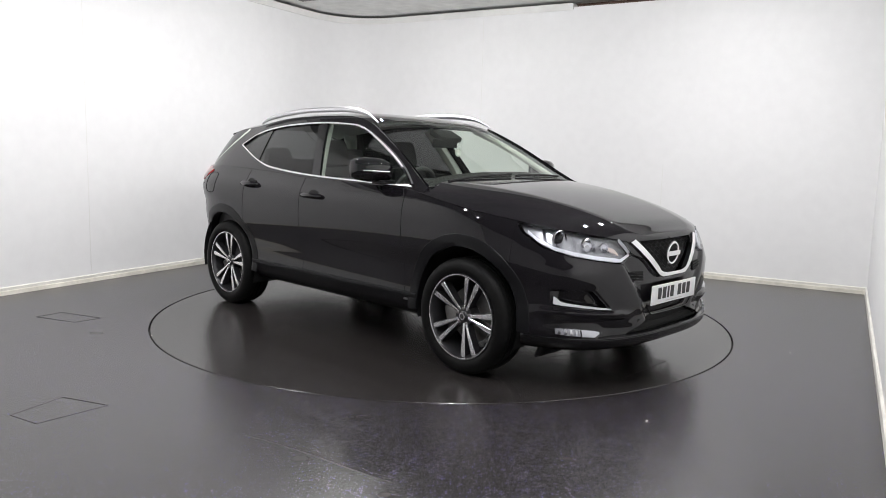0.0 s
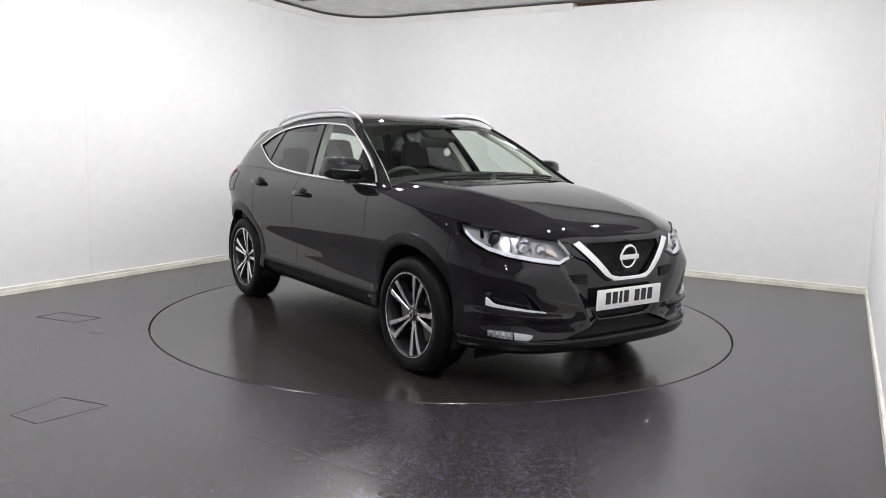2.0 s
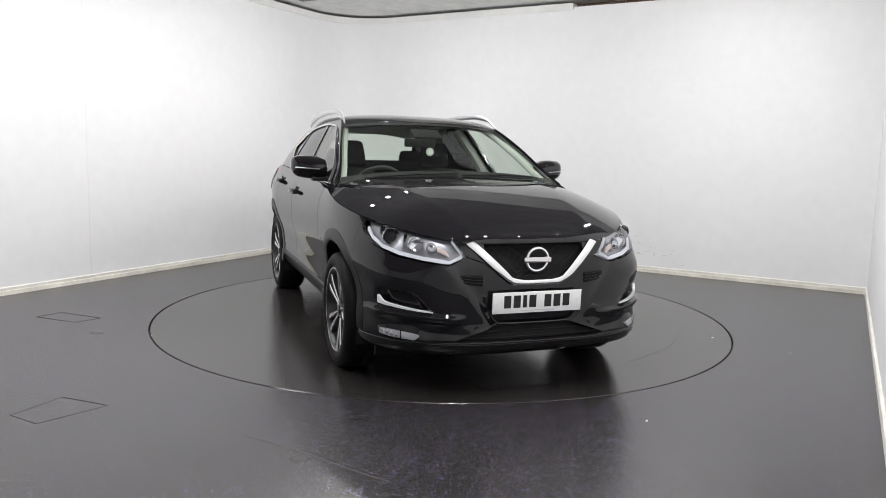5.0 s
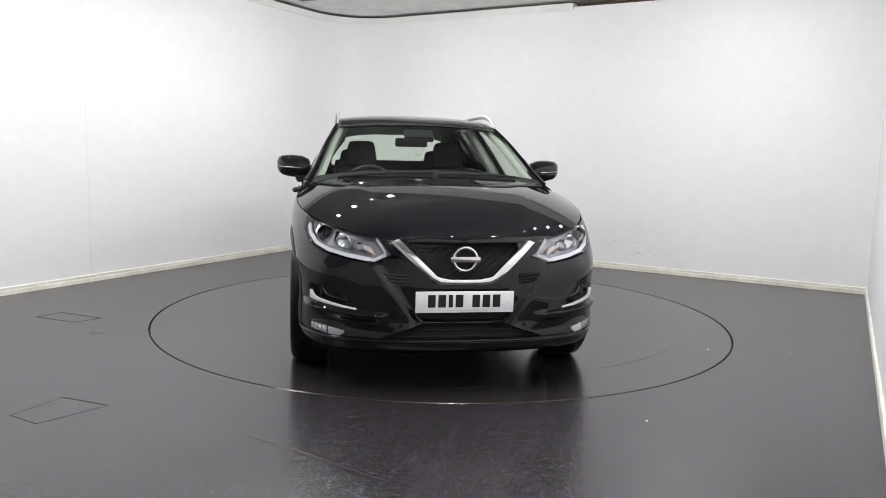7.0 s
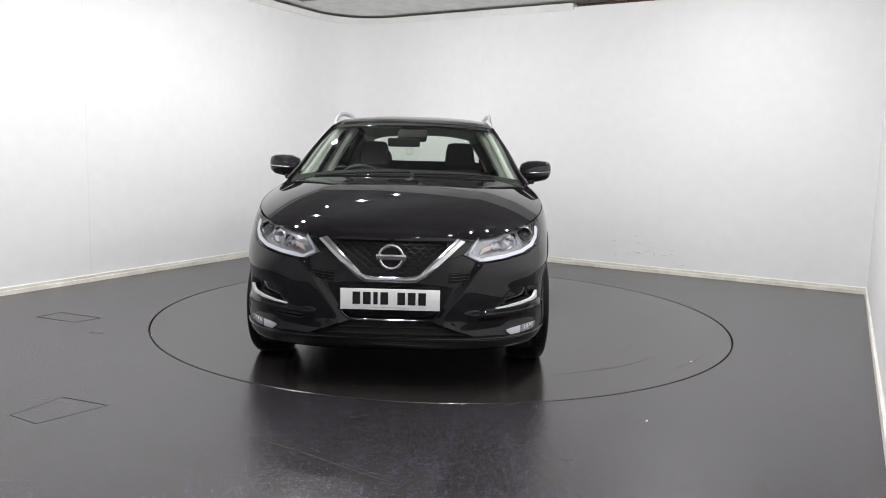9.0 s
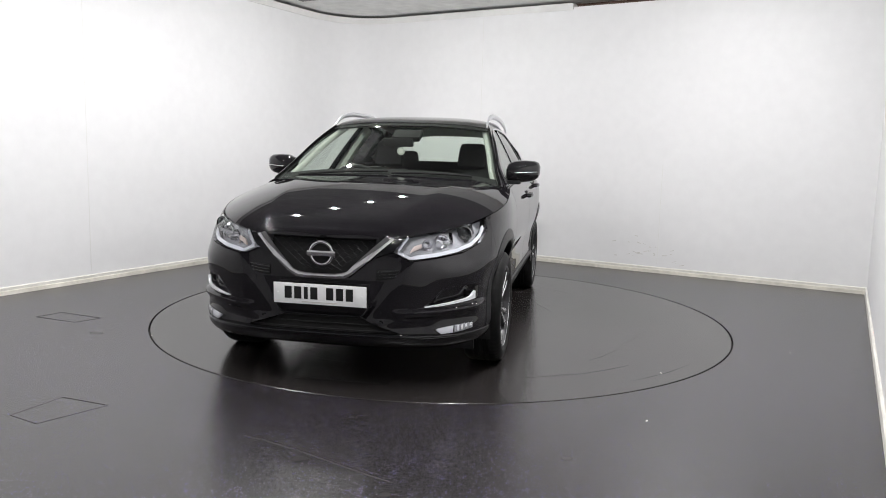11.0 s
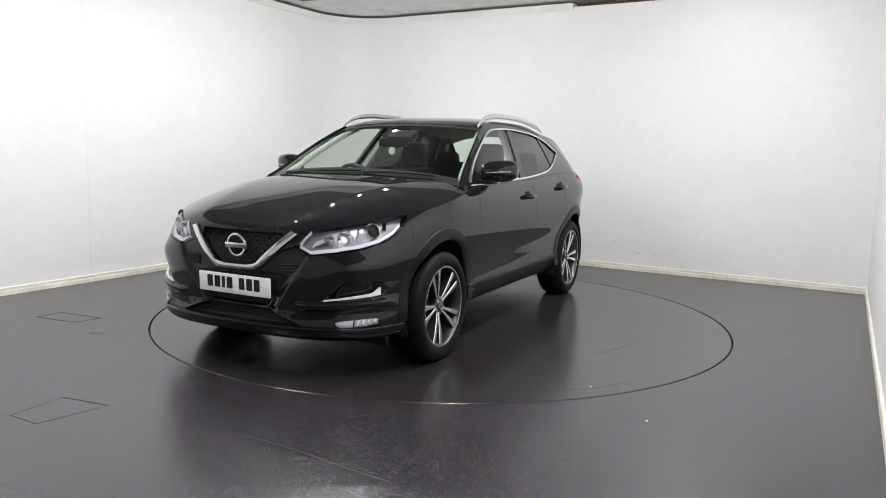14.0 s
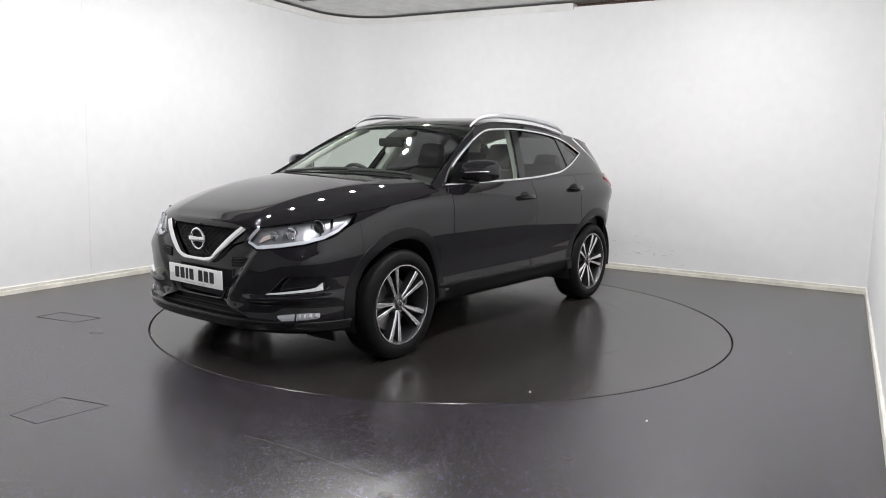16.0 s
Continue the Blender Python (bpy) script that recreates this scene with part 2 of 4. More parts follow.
def sweep_wall(pts, profile):
    """profile: (distance into the room, height), closed."""
    bm = bmesh.new()
    rows = [[(*q, z) for q in inset(pts, d)] for d, z in profile]
    rows.append(rows[0])
    vs = add_grid(bm, rows)
    clean(bm)
    for i in (0, -1):
        ends = [v for v in bm.verts if (v.co.xy - pts[i]).length < 0.3 and len([e for e in v.link_edges if e.is_boundary]) == 2]
        es = list({e for v in ends for e in v.link_edges if e.is_boundary})
        if es:
            bmesh.ops.edgeloop_fill(bm, edges=es)
    return solid(bm)


def build_room():
    line = wall_line()
    cut = 15 + 17
    tagged(part("wall_back", sweep_wall(line, [(0, -0.02), (0, 2.925), (-0.14, 2.925), (-0.14, -0.02)]), M_WALL, sharp=40),
           "white painted studio wall sweeping through a rounded corner", "wall", kind="structure")
    # capping strip, as far as its cut end on the back wall
    stop = next(i for i, p in enumerate(line) if i > cut and (p - C_LB).length > 2.95)
    tagged(part("trim", sweep_wall(line[:stop + 1], [(0.012, 2.918), (0.012, 2.995), (-0.12, 2.995), (-0.12, 2.927), (-0.004, 2.927), (-0.004, 2.918)]), M_STRIP),
                   "white capping strip along the top of the wall", "trim", kind="structure")
    rest = line[stop:]
    tagged(part("trim", sweep_wall(rest, [(-0.02, 2.927), (-0.02, 2.955), (-0.12, 2.955), (-0.12, 2.927)]), M_WALL),
           "lower white wall top beyond the capping strip", "trim", kind="structure")
    tagged(part("baseboard", sweep_wall(line, [(0.0015, 0.0), (0.018, 0.0), (0.018, 0.034), (0.014, 0.038), (0.0015, 0.038)]), M_DIRT),
           "scuffed yellowed foot of the white skirting board", "skirting board", kind="structure")
    tagged(part("baseboard", sweep_wall(line, [(0.0015, 0.0385), (0.014, 0.0385), (0.014, 0.062), (0.008, 0.068), (0.0015, 0.068)]), M_SKIRT),
           "white painted skirting board top along the wall", "skirting board", kind="structure")
    # the wall beside the camera and the one behind it
    right = [C_RB + (C_RN - C_RB) * k / 12 for k in range(13)]
    tagged(part("wall_right", sweep_wall(right, [(0, -0.02), (0, 3.05), (-0.14, 3.05), (-0.14, -0.02)]), M_WALL),
           "white painted side wall of the studio", "wall", kind="structure")
    tagged(part("baseboard", sweep_wall(right, [(0.0015, 0.0), (0.018, 0.0), (0.018, 0.060), (0.010, 0.068), (0.0015, 0.068)]), M_SKIRT),
           "white skirting board along the side wall", "skirting board", kind="structure")
    near = [C_RN + (C_LN - C_RN) * k / 8 for k in range(9)]
    tagged(part("wall_near", sweep_wall(near, [(0, -0.02), (0, 3.05), (-0.14, 3.05), (-0.14, -0.02)]), M_NEAR),
           "plain grey wall that closes the studio", "wall", kind="structure")
    # dark brown strip behind the wall's top, in the gap under the ceiling
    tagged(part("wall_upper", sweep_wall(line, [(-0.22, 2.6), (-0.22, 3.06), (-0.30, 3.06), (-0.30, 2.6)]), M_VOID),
           "dark brown strip in the gap above the wall", "wall", kind="structure")
    bm = bmesh.new()
    add_box(bm, (18, 18, 0.1), (0, -1.5, 3.075))
    tagged(part("ceiling", bm, M_CEIL), "grey textured plaster ceiling", "ceiling", kind="structure")
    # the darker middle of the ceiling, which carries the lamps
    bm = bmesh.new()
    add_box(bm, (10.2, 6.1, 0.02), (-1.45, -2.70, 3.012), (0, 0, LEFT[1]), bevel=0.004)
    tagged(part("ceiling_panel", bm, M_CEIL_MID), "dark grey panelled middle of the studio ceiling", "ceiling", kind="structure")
    # hairline panel joints and scuffs on the walls
    db, dl = ray_of(BACK)[1], ray_of(LEFT)[1]
    nb, nl = Vector((db.y, -db.x)), Vector((dl.y, -dl.x))
    for base, n, along, z0, z1 in ((C_LB + db * 2.08, nb, BACK[1], 0.1, 2.9), (C_LB + db * 4.35, nb, BACK[1], 0.1, 1.2),
                                   (C_LB - dl * 4.05, nl, LEFT[1], 0.1, 2.9)):
        bm = bmesh.new()
        p = base + n * 0.0006
        add_box(bm, (0.006, 0.0012, z1 - z0), (p.x, p.y, (z0 + z1) / 2), (0, 0, along))
        tagged(part("trim", bm, M_STRIP), "hairline joint between painted wall panels", "panel joint", kind="structure")
    rnd = random.Random(4)
    for k in range(26):
        u, z = 4.25 + rnd.gauss(0, 0.22), 0.10 + abs(rnd.gauss(0.09, 0.10))
        p = C_LB + db * u + nb * 0.0005
        bm = bmesh.new()
        w, h = rnd.uniform(0.008, 0.06), rnd.uniform(0.002, 0.010)
        add_box(bm, (w, 0.001, h), (p.x, p.y, z), (0, rnd.uniform(-25, 25), BACK[1]))
        tagged(part("scuff_mark", bm, M_SCUFF), "faint grey scuff on the white wall", "scuff mark", "scuffs on the wall", kind="structure")


R_TABLE, GAP, TABLE_Y = 2.184, 0.012, -0.045


def build_floor():
    bm = bmesh.new()
    n = 160
    rows = []
    for z, r in ((-0.04, R_TABLE + GAP), (0, R_TABLE + GAP), (0, 3.2), (0, 5.5), (0, 11)):
        rows.append([(r * math.cos(2 * math.pi * k / n), r * math.sin(2 * math.pi * k / n) + (-1.5 if r > 5 else TABLE_Y), z) for k in range(n)])
    add_grid(bm, rows, wrap=True)
    bmesh.ops.recalc_face_normals(bm, faces=bm.faces)
    outward(bm, (0, 0, -50))
    tagged(part("floor", bm, M_FLOOR), "dark grey flecked vinyl floor, polished and scuffed", "floor", kind="structure")
    bm = bmesh.new()
    bmesh.ops.create_circle(bm, cap_ends=True, segments=96, radius=R_TABLE + 0.1, matrix=pose(0, TABLE_Y, -0.04))
    tagged(part("pit", bm, M_SEAM), "dark pit under the turntable", "pit", kind="structure")


def build_turntable():
    bm = bmesh.new()
    n = 160
    rows = [[(r * math.cos(2 * math.pi * k / n), r * math.sin(2 * math.pi * k / n), z) for k in range(n)]
            for r, z in ((R_TABLE - 0.01, -0.03), (R_TABLE, -0.003), (R_TABLE - 0.003, 0.0), (1.6, 0.0), (0.8, 0.0))]
    vs = add_grid(bm, rows, wrap=True)
    bm.faces.new(vs[-1])
    solid(bm)
    outward(bm, (0, 0, -50))
    top = part("turntable", bm, M_TABLE)
    tagged(top, "round grey vinyl-topped car turntable flush with the floor", "turntable")
    # a rectangular inspection hatch let into the top
    for name, x, y, w, h, a in (("hatch", 1.815, -0.19, 0.215, 0.54, 1),):
        bm = bmesh.new()
        add_box(bm, (w, h, 0.0016), (0, 0, 0.0012), bevel=0.0004)
        part(name, bm, M_COVER, top, "dark rectangular access plate", pose(x, y, 0, 0, 0, a), sharp=6)
    # faint curved marks that tyres have left
    rnd = random.Random(9)
    for k in range(14):
        r, a0, span, w = rnd.uniform(0.9, 2.05), rnd.uniform(0, 360), rnd.uniform(8, 30), rnd.uniform(0.003, 0.010)
        bm = bmesh.new()
        cx, cy = rnd.uniform(-0.15, 0.15), rnd.uniform(-0.15, 0.15)
        rows = []
        for i in range(17):
            a, f = radians(a0 + span * i / 16), math.sin(math.pi * i / 16)
            rr = min(r, 1.98)
            rows.append([(cx + (rr + d * w * f) * math.cos(a), cy + (rr + d * w * f) * math.sin(a), 0.0006) for d in (-0.5, 0.5)])
        add_grid(bm, rows)
        outward(bm, (0, 0, -50))
        part("tyre_mark", bm, M_SWIRL, top, "faint curved tyre mark")
    return top


def build_floor_marks():
    """Outlines of access covers and seams in the vinyl, and crumbs on it."""
    def seam(a, b, w=0.006, mat=None):
        bm = bmesh.new()
        a, b = Vector(a), Vector(b)
        d = b - a
        add_box(bm, (d.length, w, 0.0016), (*((a + b) / 2), 0.0008), (0, 0, math.degrees(math.atan2(d.y, d.x))))
        tagged(part("floor_seam", bm, mat or M_SEAM), "dark seam cut into the grey vinyl floor", "floor seam", "seams in the floor", kind="structure")

    c = [(-2.028, -2.552), (-1.919, -2.280), (-1.640, -2.385), (-1.850, -2.652)]
    for a, b in zip(c, c[1:] + c[:1]):
        seam(a, b, 0.0018, M_WELD)
    c = [(-2.989, -0.539), (-2.887, -0.370), (-2.52, -0.53), (-2.64, -0.68)]
    seam(c[0], c[1], 0.0045), seam(c[2], c[3], 0.0045), seam(c[1], c[2], 0.002, M_WELD), seam(c[3], c[0], 0.002, M_WELD)
    # a long pale scratch and a few dull stains
    bm = bmesh.new()
    rows = []
    for k in range(25):
        f = k / 24
        x, y, w = -0.88 + 0.70 * f, -2.725 - 0.438 * f + 0.012 * math.sin(5 * f), 0.0035 * math.sin(math.pi * f) ** 0.5 + 0.0003
        rows.append([(x, y - w, 0.0006), (x + 0.002, y + w, 0.0006)])
    add_grid(bm, rows)
    outward(bm, (0, 0, -50))
    tagged(part("floor_scratch", bm, M_SCRATCH), "long pale scratch in the dark vinyl floor", "scratch", kind="structure")
    rnd = random.Random(12)
    for x, y, r in ((-0.578, -2.969, 0.045), (-0.20, -3.28, 0.030), (-0.42, -2.46, 0.025), (-2.35, -0.975, 0.05), (0.55, -2.9, 0.03)):
        bm = bmesh.new()
        bm.faces.new([bm.verts.new((x + r * rnd.uniform(0.75, 1.1) * math.cos(a), y + 0.6 * r * rnd.uniform(0.75, 1.1) * math.sin(a), 0.0005)) for a in (2 * math.pi * k / 22 for k in range(22))])
        tagged(part("floor_stain", bm, M_STAIN), "dull dark stain on the vinyl floor", "stain", "stains on the floor", kind="structure")
    for x, y, s in ((1.02, -2.42, 0.007), (2.35, -1.05, 0.006), (2.62, -1.4, 0.005), (-1.96, -1.0, 0.006), (1.7, -1.9, 0.004), (-2.3, -1.45, 0.005)):
        bm = bmesh.new()
        add_box(bm, (s * 1.6, s, s * 0.5), (0, 0, s * 0.25), bevel=s * 0.12)
        tagged(part("crumb", bm, M_CHIP if s > 0.0055 else M_SEAM, m=pose(x, y, 0, 0, 0, x * 50)), "small pale crumb of grit lying on the floor", "crumb", "crumbs on the floor")


def build_lamps():
    """Two rows of small ceiling downlights along the side walls, whose glints run along the car."""
    first = None
    along, across = ray_of(LEFT)[1], Vector((math.sin(radians(LEFT[1])), -math.cos(radians(LEFT[1]))))
    for k in range(18):
        side, q = k // 9, k % 9
        p = across * (1.68 if side else -1.46) + along * (-4.2 + 0.72 * q)
        m = pose(p.x, p.y, 2.975, 0, 0, LEFT[1])
        if first is None:
            first = new("ceiling_light")
            tagged(first, "round white LED downlight on the dark ceiling", "ceiling light", "rows of ceiling lights")
            bm = bmesh.new()
            add_lathe(bm, [(0.0005, 0.03), (0.030, 0.03), (0.032, 0.004), (0.070, 0.0), (0.074, -0.006), (0.070, -0.014), (0.028, -0.014)], 32)
            bmesh.ops.rotate(bm, verts=bm.verts, cent=(0, 0, 0), matrix=pose(0, 0, 0, 90).to_3x3())
            part("housing", solid(bm), M_METAL, first)
            bm = bmesh.new()
            add_lathe(bm, [(0.028, -0.0145), (0.0275, -0.018), (0.022, -0.024), (0.012, -0.0275), (0.0005, -0.0285)], 24)
            bmesh.ops.rotate(bm, verts=bm.verts, cent=(0, 0, 0), matrix=pose(0, 0, 0, 90).to_3x3())
            part("led_dome", solid(bm), M_LAMP, first, "glowing white LED dome")
            first.matrix_basis = m
        else:
            copy_thing(first, m)


build_room()
build_floor()
turntable = build_turntable()
build_floor_marks()
build_lamps()


# ---- the car: x forward, y to its left, origin on the ground midway between the axles ----
AXLE, HUB, TYRE_R, ARCH_R, ARCH_Z = 1.323, 0.338, 0.343, 0.396, 0.362
XC_F, XC_R, Q = 1.0, -0.95, 3.0
SEAM_F, DOOR_F, DOOR_B, DOOR_R, SEAM_R = 1.66, 0.815, -0.275, -1.02, -1.76

WIDTH = [(0.20, 0.845), (0.27, 0.868), (0.36, 0.884), (0.42, 0.880), (0.49, 0.869), (0.56, 0.867), (0.62, 0.877), (0.70, 0.900), (0.78, 0.907), (0.88, 0.904), (0.96, 0.893), (1.02, 0.868), (1.07, 0.838), (1.14, 0.80)]
NOSE = [(0.20, 2.13), (0.26, 2.185), (0.31, 2.195), (0.40, 2.165), (0.46, 2.17), (0.58, 2.175), (0.68, 2.17), (0.76, 2.152), (0.83, 2.125), (0.92, 2.01), (1.0, 1.9)]
NOSE_P = [(0.30, 4.7), (0.55, 5.3), (0.64, 4.8), (0.72, 4.0), (0.786, 3.5), (0.83, 3.25), (0.92, 2.9), (1.0, 2.4)]
TAIL = [(0.22, -2.10), (0.32, -2.17), (0.55, -2.18), (0.62, -2.13), (0.90, -2.10), (1.05, -2.03), (1.15, -1.98)]
BELT = [(2.135, 0.818), (2.10, 0.824), (2.06, 0.840), (2.0, 0.857), (1.94, 0.871), (1.80, 0.896), (1.64, 0.923), (1.43, 0.954), (1.30, 0.973), (0.95, 1.030), (0.80, 1.052), (-0.30, 1.080), (-0.90, 1.110), (-1.50, 1.125), (-2.0, 1.09)]
CANT_Z = [(0.93, 1.068), (0.75, 1.172), (0.58, 1.272), (0.35, 1.393), (0.13, 1.484), (-0.30, 1.528), (-1.0, 1.502), (-1.45, 1.442), (-1.75, 1.352), (-1.98, 1.10)]
CANT_Y = [(0.93, 0.800), (0.75, 0.746), (0.58, 0.706), (0.35, 0.650), (0.13, 0.597), (-0.30, 0.562), (-1.0, 0.552), (-1.45, 0.553), (-1.75, 0.575), (-1.98, 0.60)]
CROWN = [(0.96, 1.112), (0.75, 1.218), (0.50, 1.342), (0.19, 1.498), (0.0, 1.540), (-0.30, 1.566), (-0.80, 1.564), (-1.30, 1.533), (-1.62, 1.488), (-1.75, 1.448), (-2.0, 1.10)]
DLO_LOW = [(0.835, 1.068), (0.30, 1.078), (-0.27, 1.095), (-0.80, 1.135), (-0.93, 1.160), (-1.385, 1.297)]
DLO_TOP = [(0.835, 1.072), (0.74, 1.140), (0.58, 1.238), (0.35, 1.350), (0.15, 1.428), (0.0, 1.460), (-0.39, 1.476), (-0.8, 1.460), (-1.06, 1.431), (-1.22, 1.396), (-1.385, 1.301)]
BONNET_C = [(2.135, 0.824), (2.125, 0.842), (2.10, 0.861), (2.04, 0.893), (1.95, 0.930), (1.85, 0.963), (1.70, 1.004), (1.55, 1.038), (1.27, 1.085), (0.92, 1.124)]


def lin(x, pts):
    p = sorted(pts)
    return float(np.interp(x, [a for a, _ in p], [b for _, b in p]))


def ease(a, b, v):
    t = min(1.0, max(0.0, (v - a) / (b - a)))
    return t * t * (3 - 2 * t)


def tail_p(z):
    return 3.5 + 2.5 * ease(0.80, 1.05, z)


def half_width(x, z):
    x = max(-1.66, min(1.66, x))
    flare = 0.006 * math.exp(-((abs(x) - 1.32) / 0.42) ** 2) * max(0.0, 1 - abs(z - 0.72) / 0.4)
    waist = 0.008 * math.exp(-(x / 0.7) ** 2) * max(0.0, 1 - abs(z - 0.66) / 0.5)
    hollow = 0.016 * math.exp(-((z - 0.42) / 0.075) ** 2) * (1 - ease(0.85, 1.20, abs(x)))
    return smooth(z, WIDTH) + flare - waist - hollow


def side_y(x, z):
    w = half_width(x, z)
    if x > XC_F:
        a, p = smooth(z, NOSE) - XC_F, smooth(z, NOSE_P)
        return w * max(0.0, 1 - ((x - XC_F) / a) ** p) ** (1 / Q)
    if x < XC_R:
        return w * max(0.0, 1 - ((XC_R - x) / (XC_R - smooth(z, TAIL))) ** tail_p(z)) ** (1 / Q)
    return w


def front_x(y, z):
    w = half_width(1.9, z)
    return XC_F + (smooth(z, NOSE) - XC_F) * max(0.0, 1 - min(1, abs(y) / w) ** Q) ** (1 / smooth(z, NOSE_P))


def rear_x(y, z):
    w = half_width(-1.9, z)
    return XC_R - (XC_R - smooth(z, TAIL)) * max(0.0, 1 - min(1, abs(y) / w) ** Q) ** (1 / tail_p(z))


def arch(x, bottom):
    for c in (AXLE, -AXLE):
        if abs(x - c) < ARCH_R:
            return max(bottom, ARCH_Z + math.sqrt(ARCH_R ** 2 - (x - c) ** 2))
    return bottom


def front_point(k, z, off=0.0):
    """k from 0 at the nose's centre to 1 where the bumper meets the wing."""
    y = side_y(SEAM_F, z) * math.sin(k * math.pi / 2)
    x = SEAM_F if k >= 1 else front_x(y, z)
    n = Vector((front_x(max(0, y - 0.01), z) - front_x(y + 0.01, z), 0.02)).normalized() if k < 1 else Vector((0.3, 0.95))
    n = Vector((n.y, n.x)) if k < 1 else n
    return (x + n.x * off, y + n.y * off, z)


CREASE = [(0.39, 0.255), (0.41, 0.268), (0.50, 0.325), (0.60, 0.40), (0.70, 0.462), (0.75, 0.50)]


def sculpt(y, z):
    """How far the bumper's skin stands out of the plain nose."""
    s = y - smooth(z, CREASE)
    d = -0.020 * (1 - ease(-0.035, 0.025, s))
    # pocket over the bright trim, closed by a slanted edge towards the middle
    low = 0.468 + 0.14 * (y - 0.56)
    top = 0.562 + 0.02 * (y - 0.65)
    side = 0.590 + 0.9 * (z - 0.49)
    d -= 0.042 * ease(low - 0.004, low + 0.004, z) * (1 - ease(top - 0.006, top + 0.006, z)) * ease(side - 0.006, side + 0.02, y) * (1 - ease(0.785, 0.81, y))
    # blade that points inwards under the trim, and the hollow below it
    ledge = 0.443 + 0.07 * (y - 0.56)
    d += 0.020 * ease(0.37, 0.47, y) * ease(ledge - 0.055, ledge - 0.008, z) * (1 - ease(ledge, ledge + 0.018, z)) * (1 - ease(0.79, 0.84, y))
    d -= 0.022 * ease(0.29, 0.42, y) * (1 - ease(ledge - 0.095, ledge - 0.045, z)) * (1 - ease(0.54, 0.66, y))
    # rounded cheek under the headlamp
    d += 0.016 * math.exp(-((y - 0.70) / 0.10) ** 2 - ((z - 0.640) / 0.055) ** 2)
    return d


def col_k(y):
    return math.asin(min(1, y / 0.862)) / (math.pi / 2)


def x_columns(a, b, n):
    xs = steps(a, b, n)
    for c in (AXLE, -AXLE):
        for e in (c - ARCH_R, c + ARCH_R):
            xs += [e - 0.0005, e + 0.0005]
        xs += [c + ARCH_R * math.cos(radians(d)) for d in range(4, 180, 8)]
    lo, hi = min(a, b), max(a, b)
    return sorted({round(x, 5) for x in xs if lo <= x <= hi})


def side_panel(name, x0, x1, bottom, car, right, depth=0.02, n=16, top=None):
    rows = []
    for x in x_columns(x0, x1, n):
        t = (top(x) if top else smooth(x, BELT)) - 0.002
        lo = arch(x, bottom)
        rows.append([(x, side_y(x, z), z) for z in steps(lo, t, 22)])
    if right:
        rows = mirrored(rows)
    bm = bmesh.new()
    add_grid(bm, rows)
    clean(bm)
    outward(bm, (0, 0, 0.7))
    return part(name, rim(bm, depth), M_PAINT, car)


def glass_y(x, z):
    b, e = smooth(x, BELT), spline(x, CANT_Z)
    yb, ye = side_y(x, b) - 0.012, spline(x, CANT_Y)
    f = min(1, max(0, (z - b) / max(1e-4, e - b)))
    return yb + (ye - yb) * f + 0.008 * math.sin(math.pi * f)


def top_z(x, y):
    e, c, w = spline(x, CANT_Z), spline(x, CROWN), spline(x, CANT_Y)
    return e + (c - e) * (1 - min(1, abs(y) / w) ** (2.4 if x > 0.2 else 3.2))


def top_sheet(x0, x1, n, inner=1.0, lift=0.0):
    return [[(x, w * s, top_z(x, w * s) + lift) for s in steps(-inner, inner, 49)] for x in steps(x0, x1, n) for w in (spline(x, CANT_Y),)]


def both(f):
    f(False), f(True)


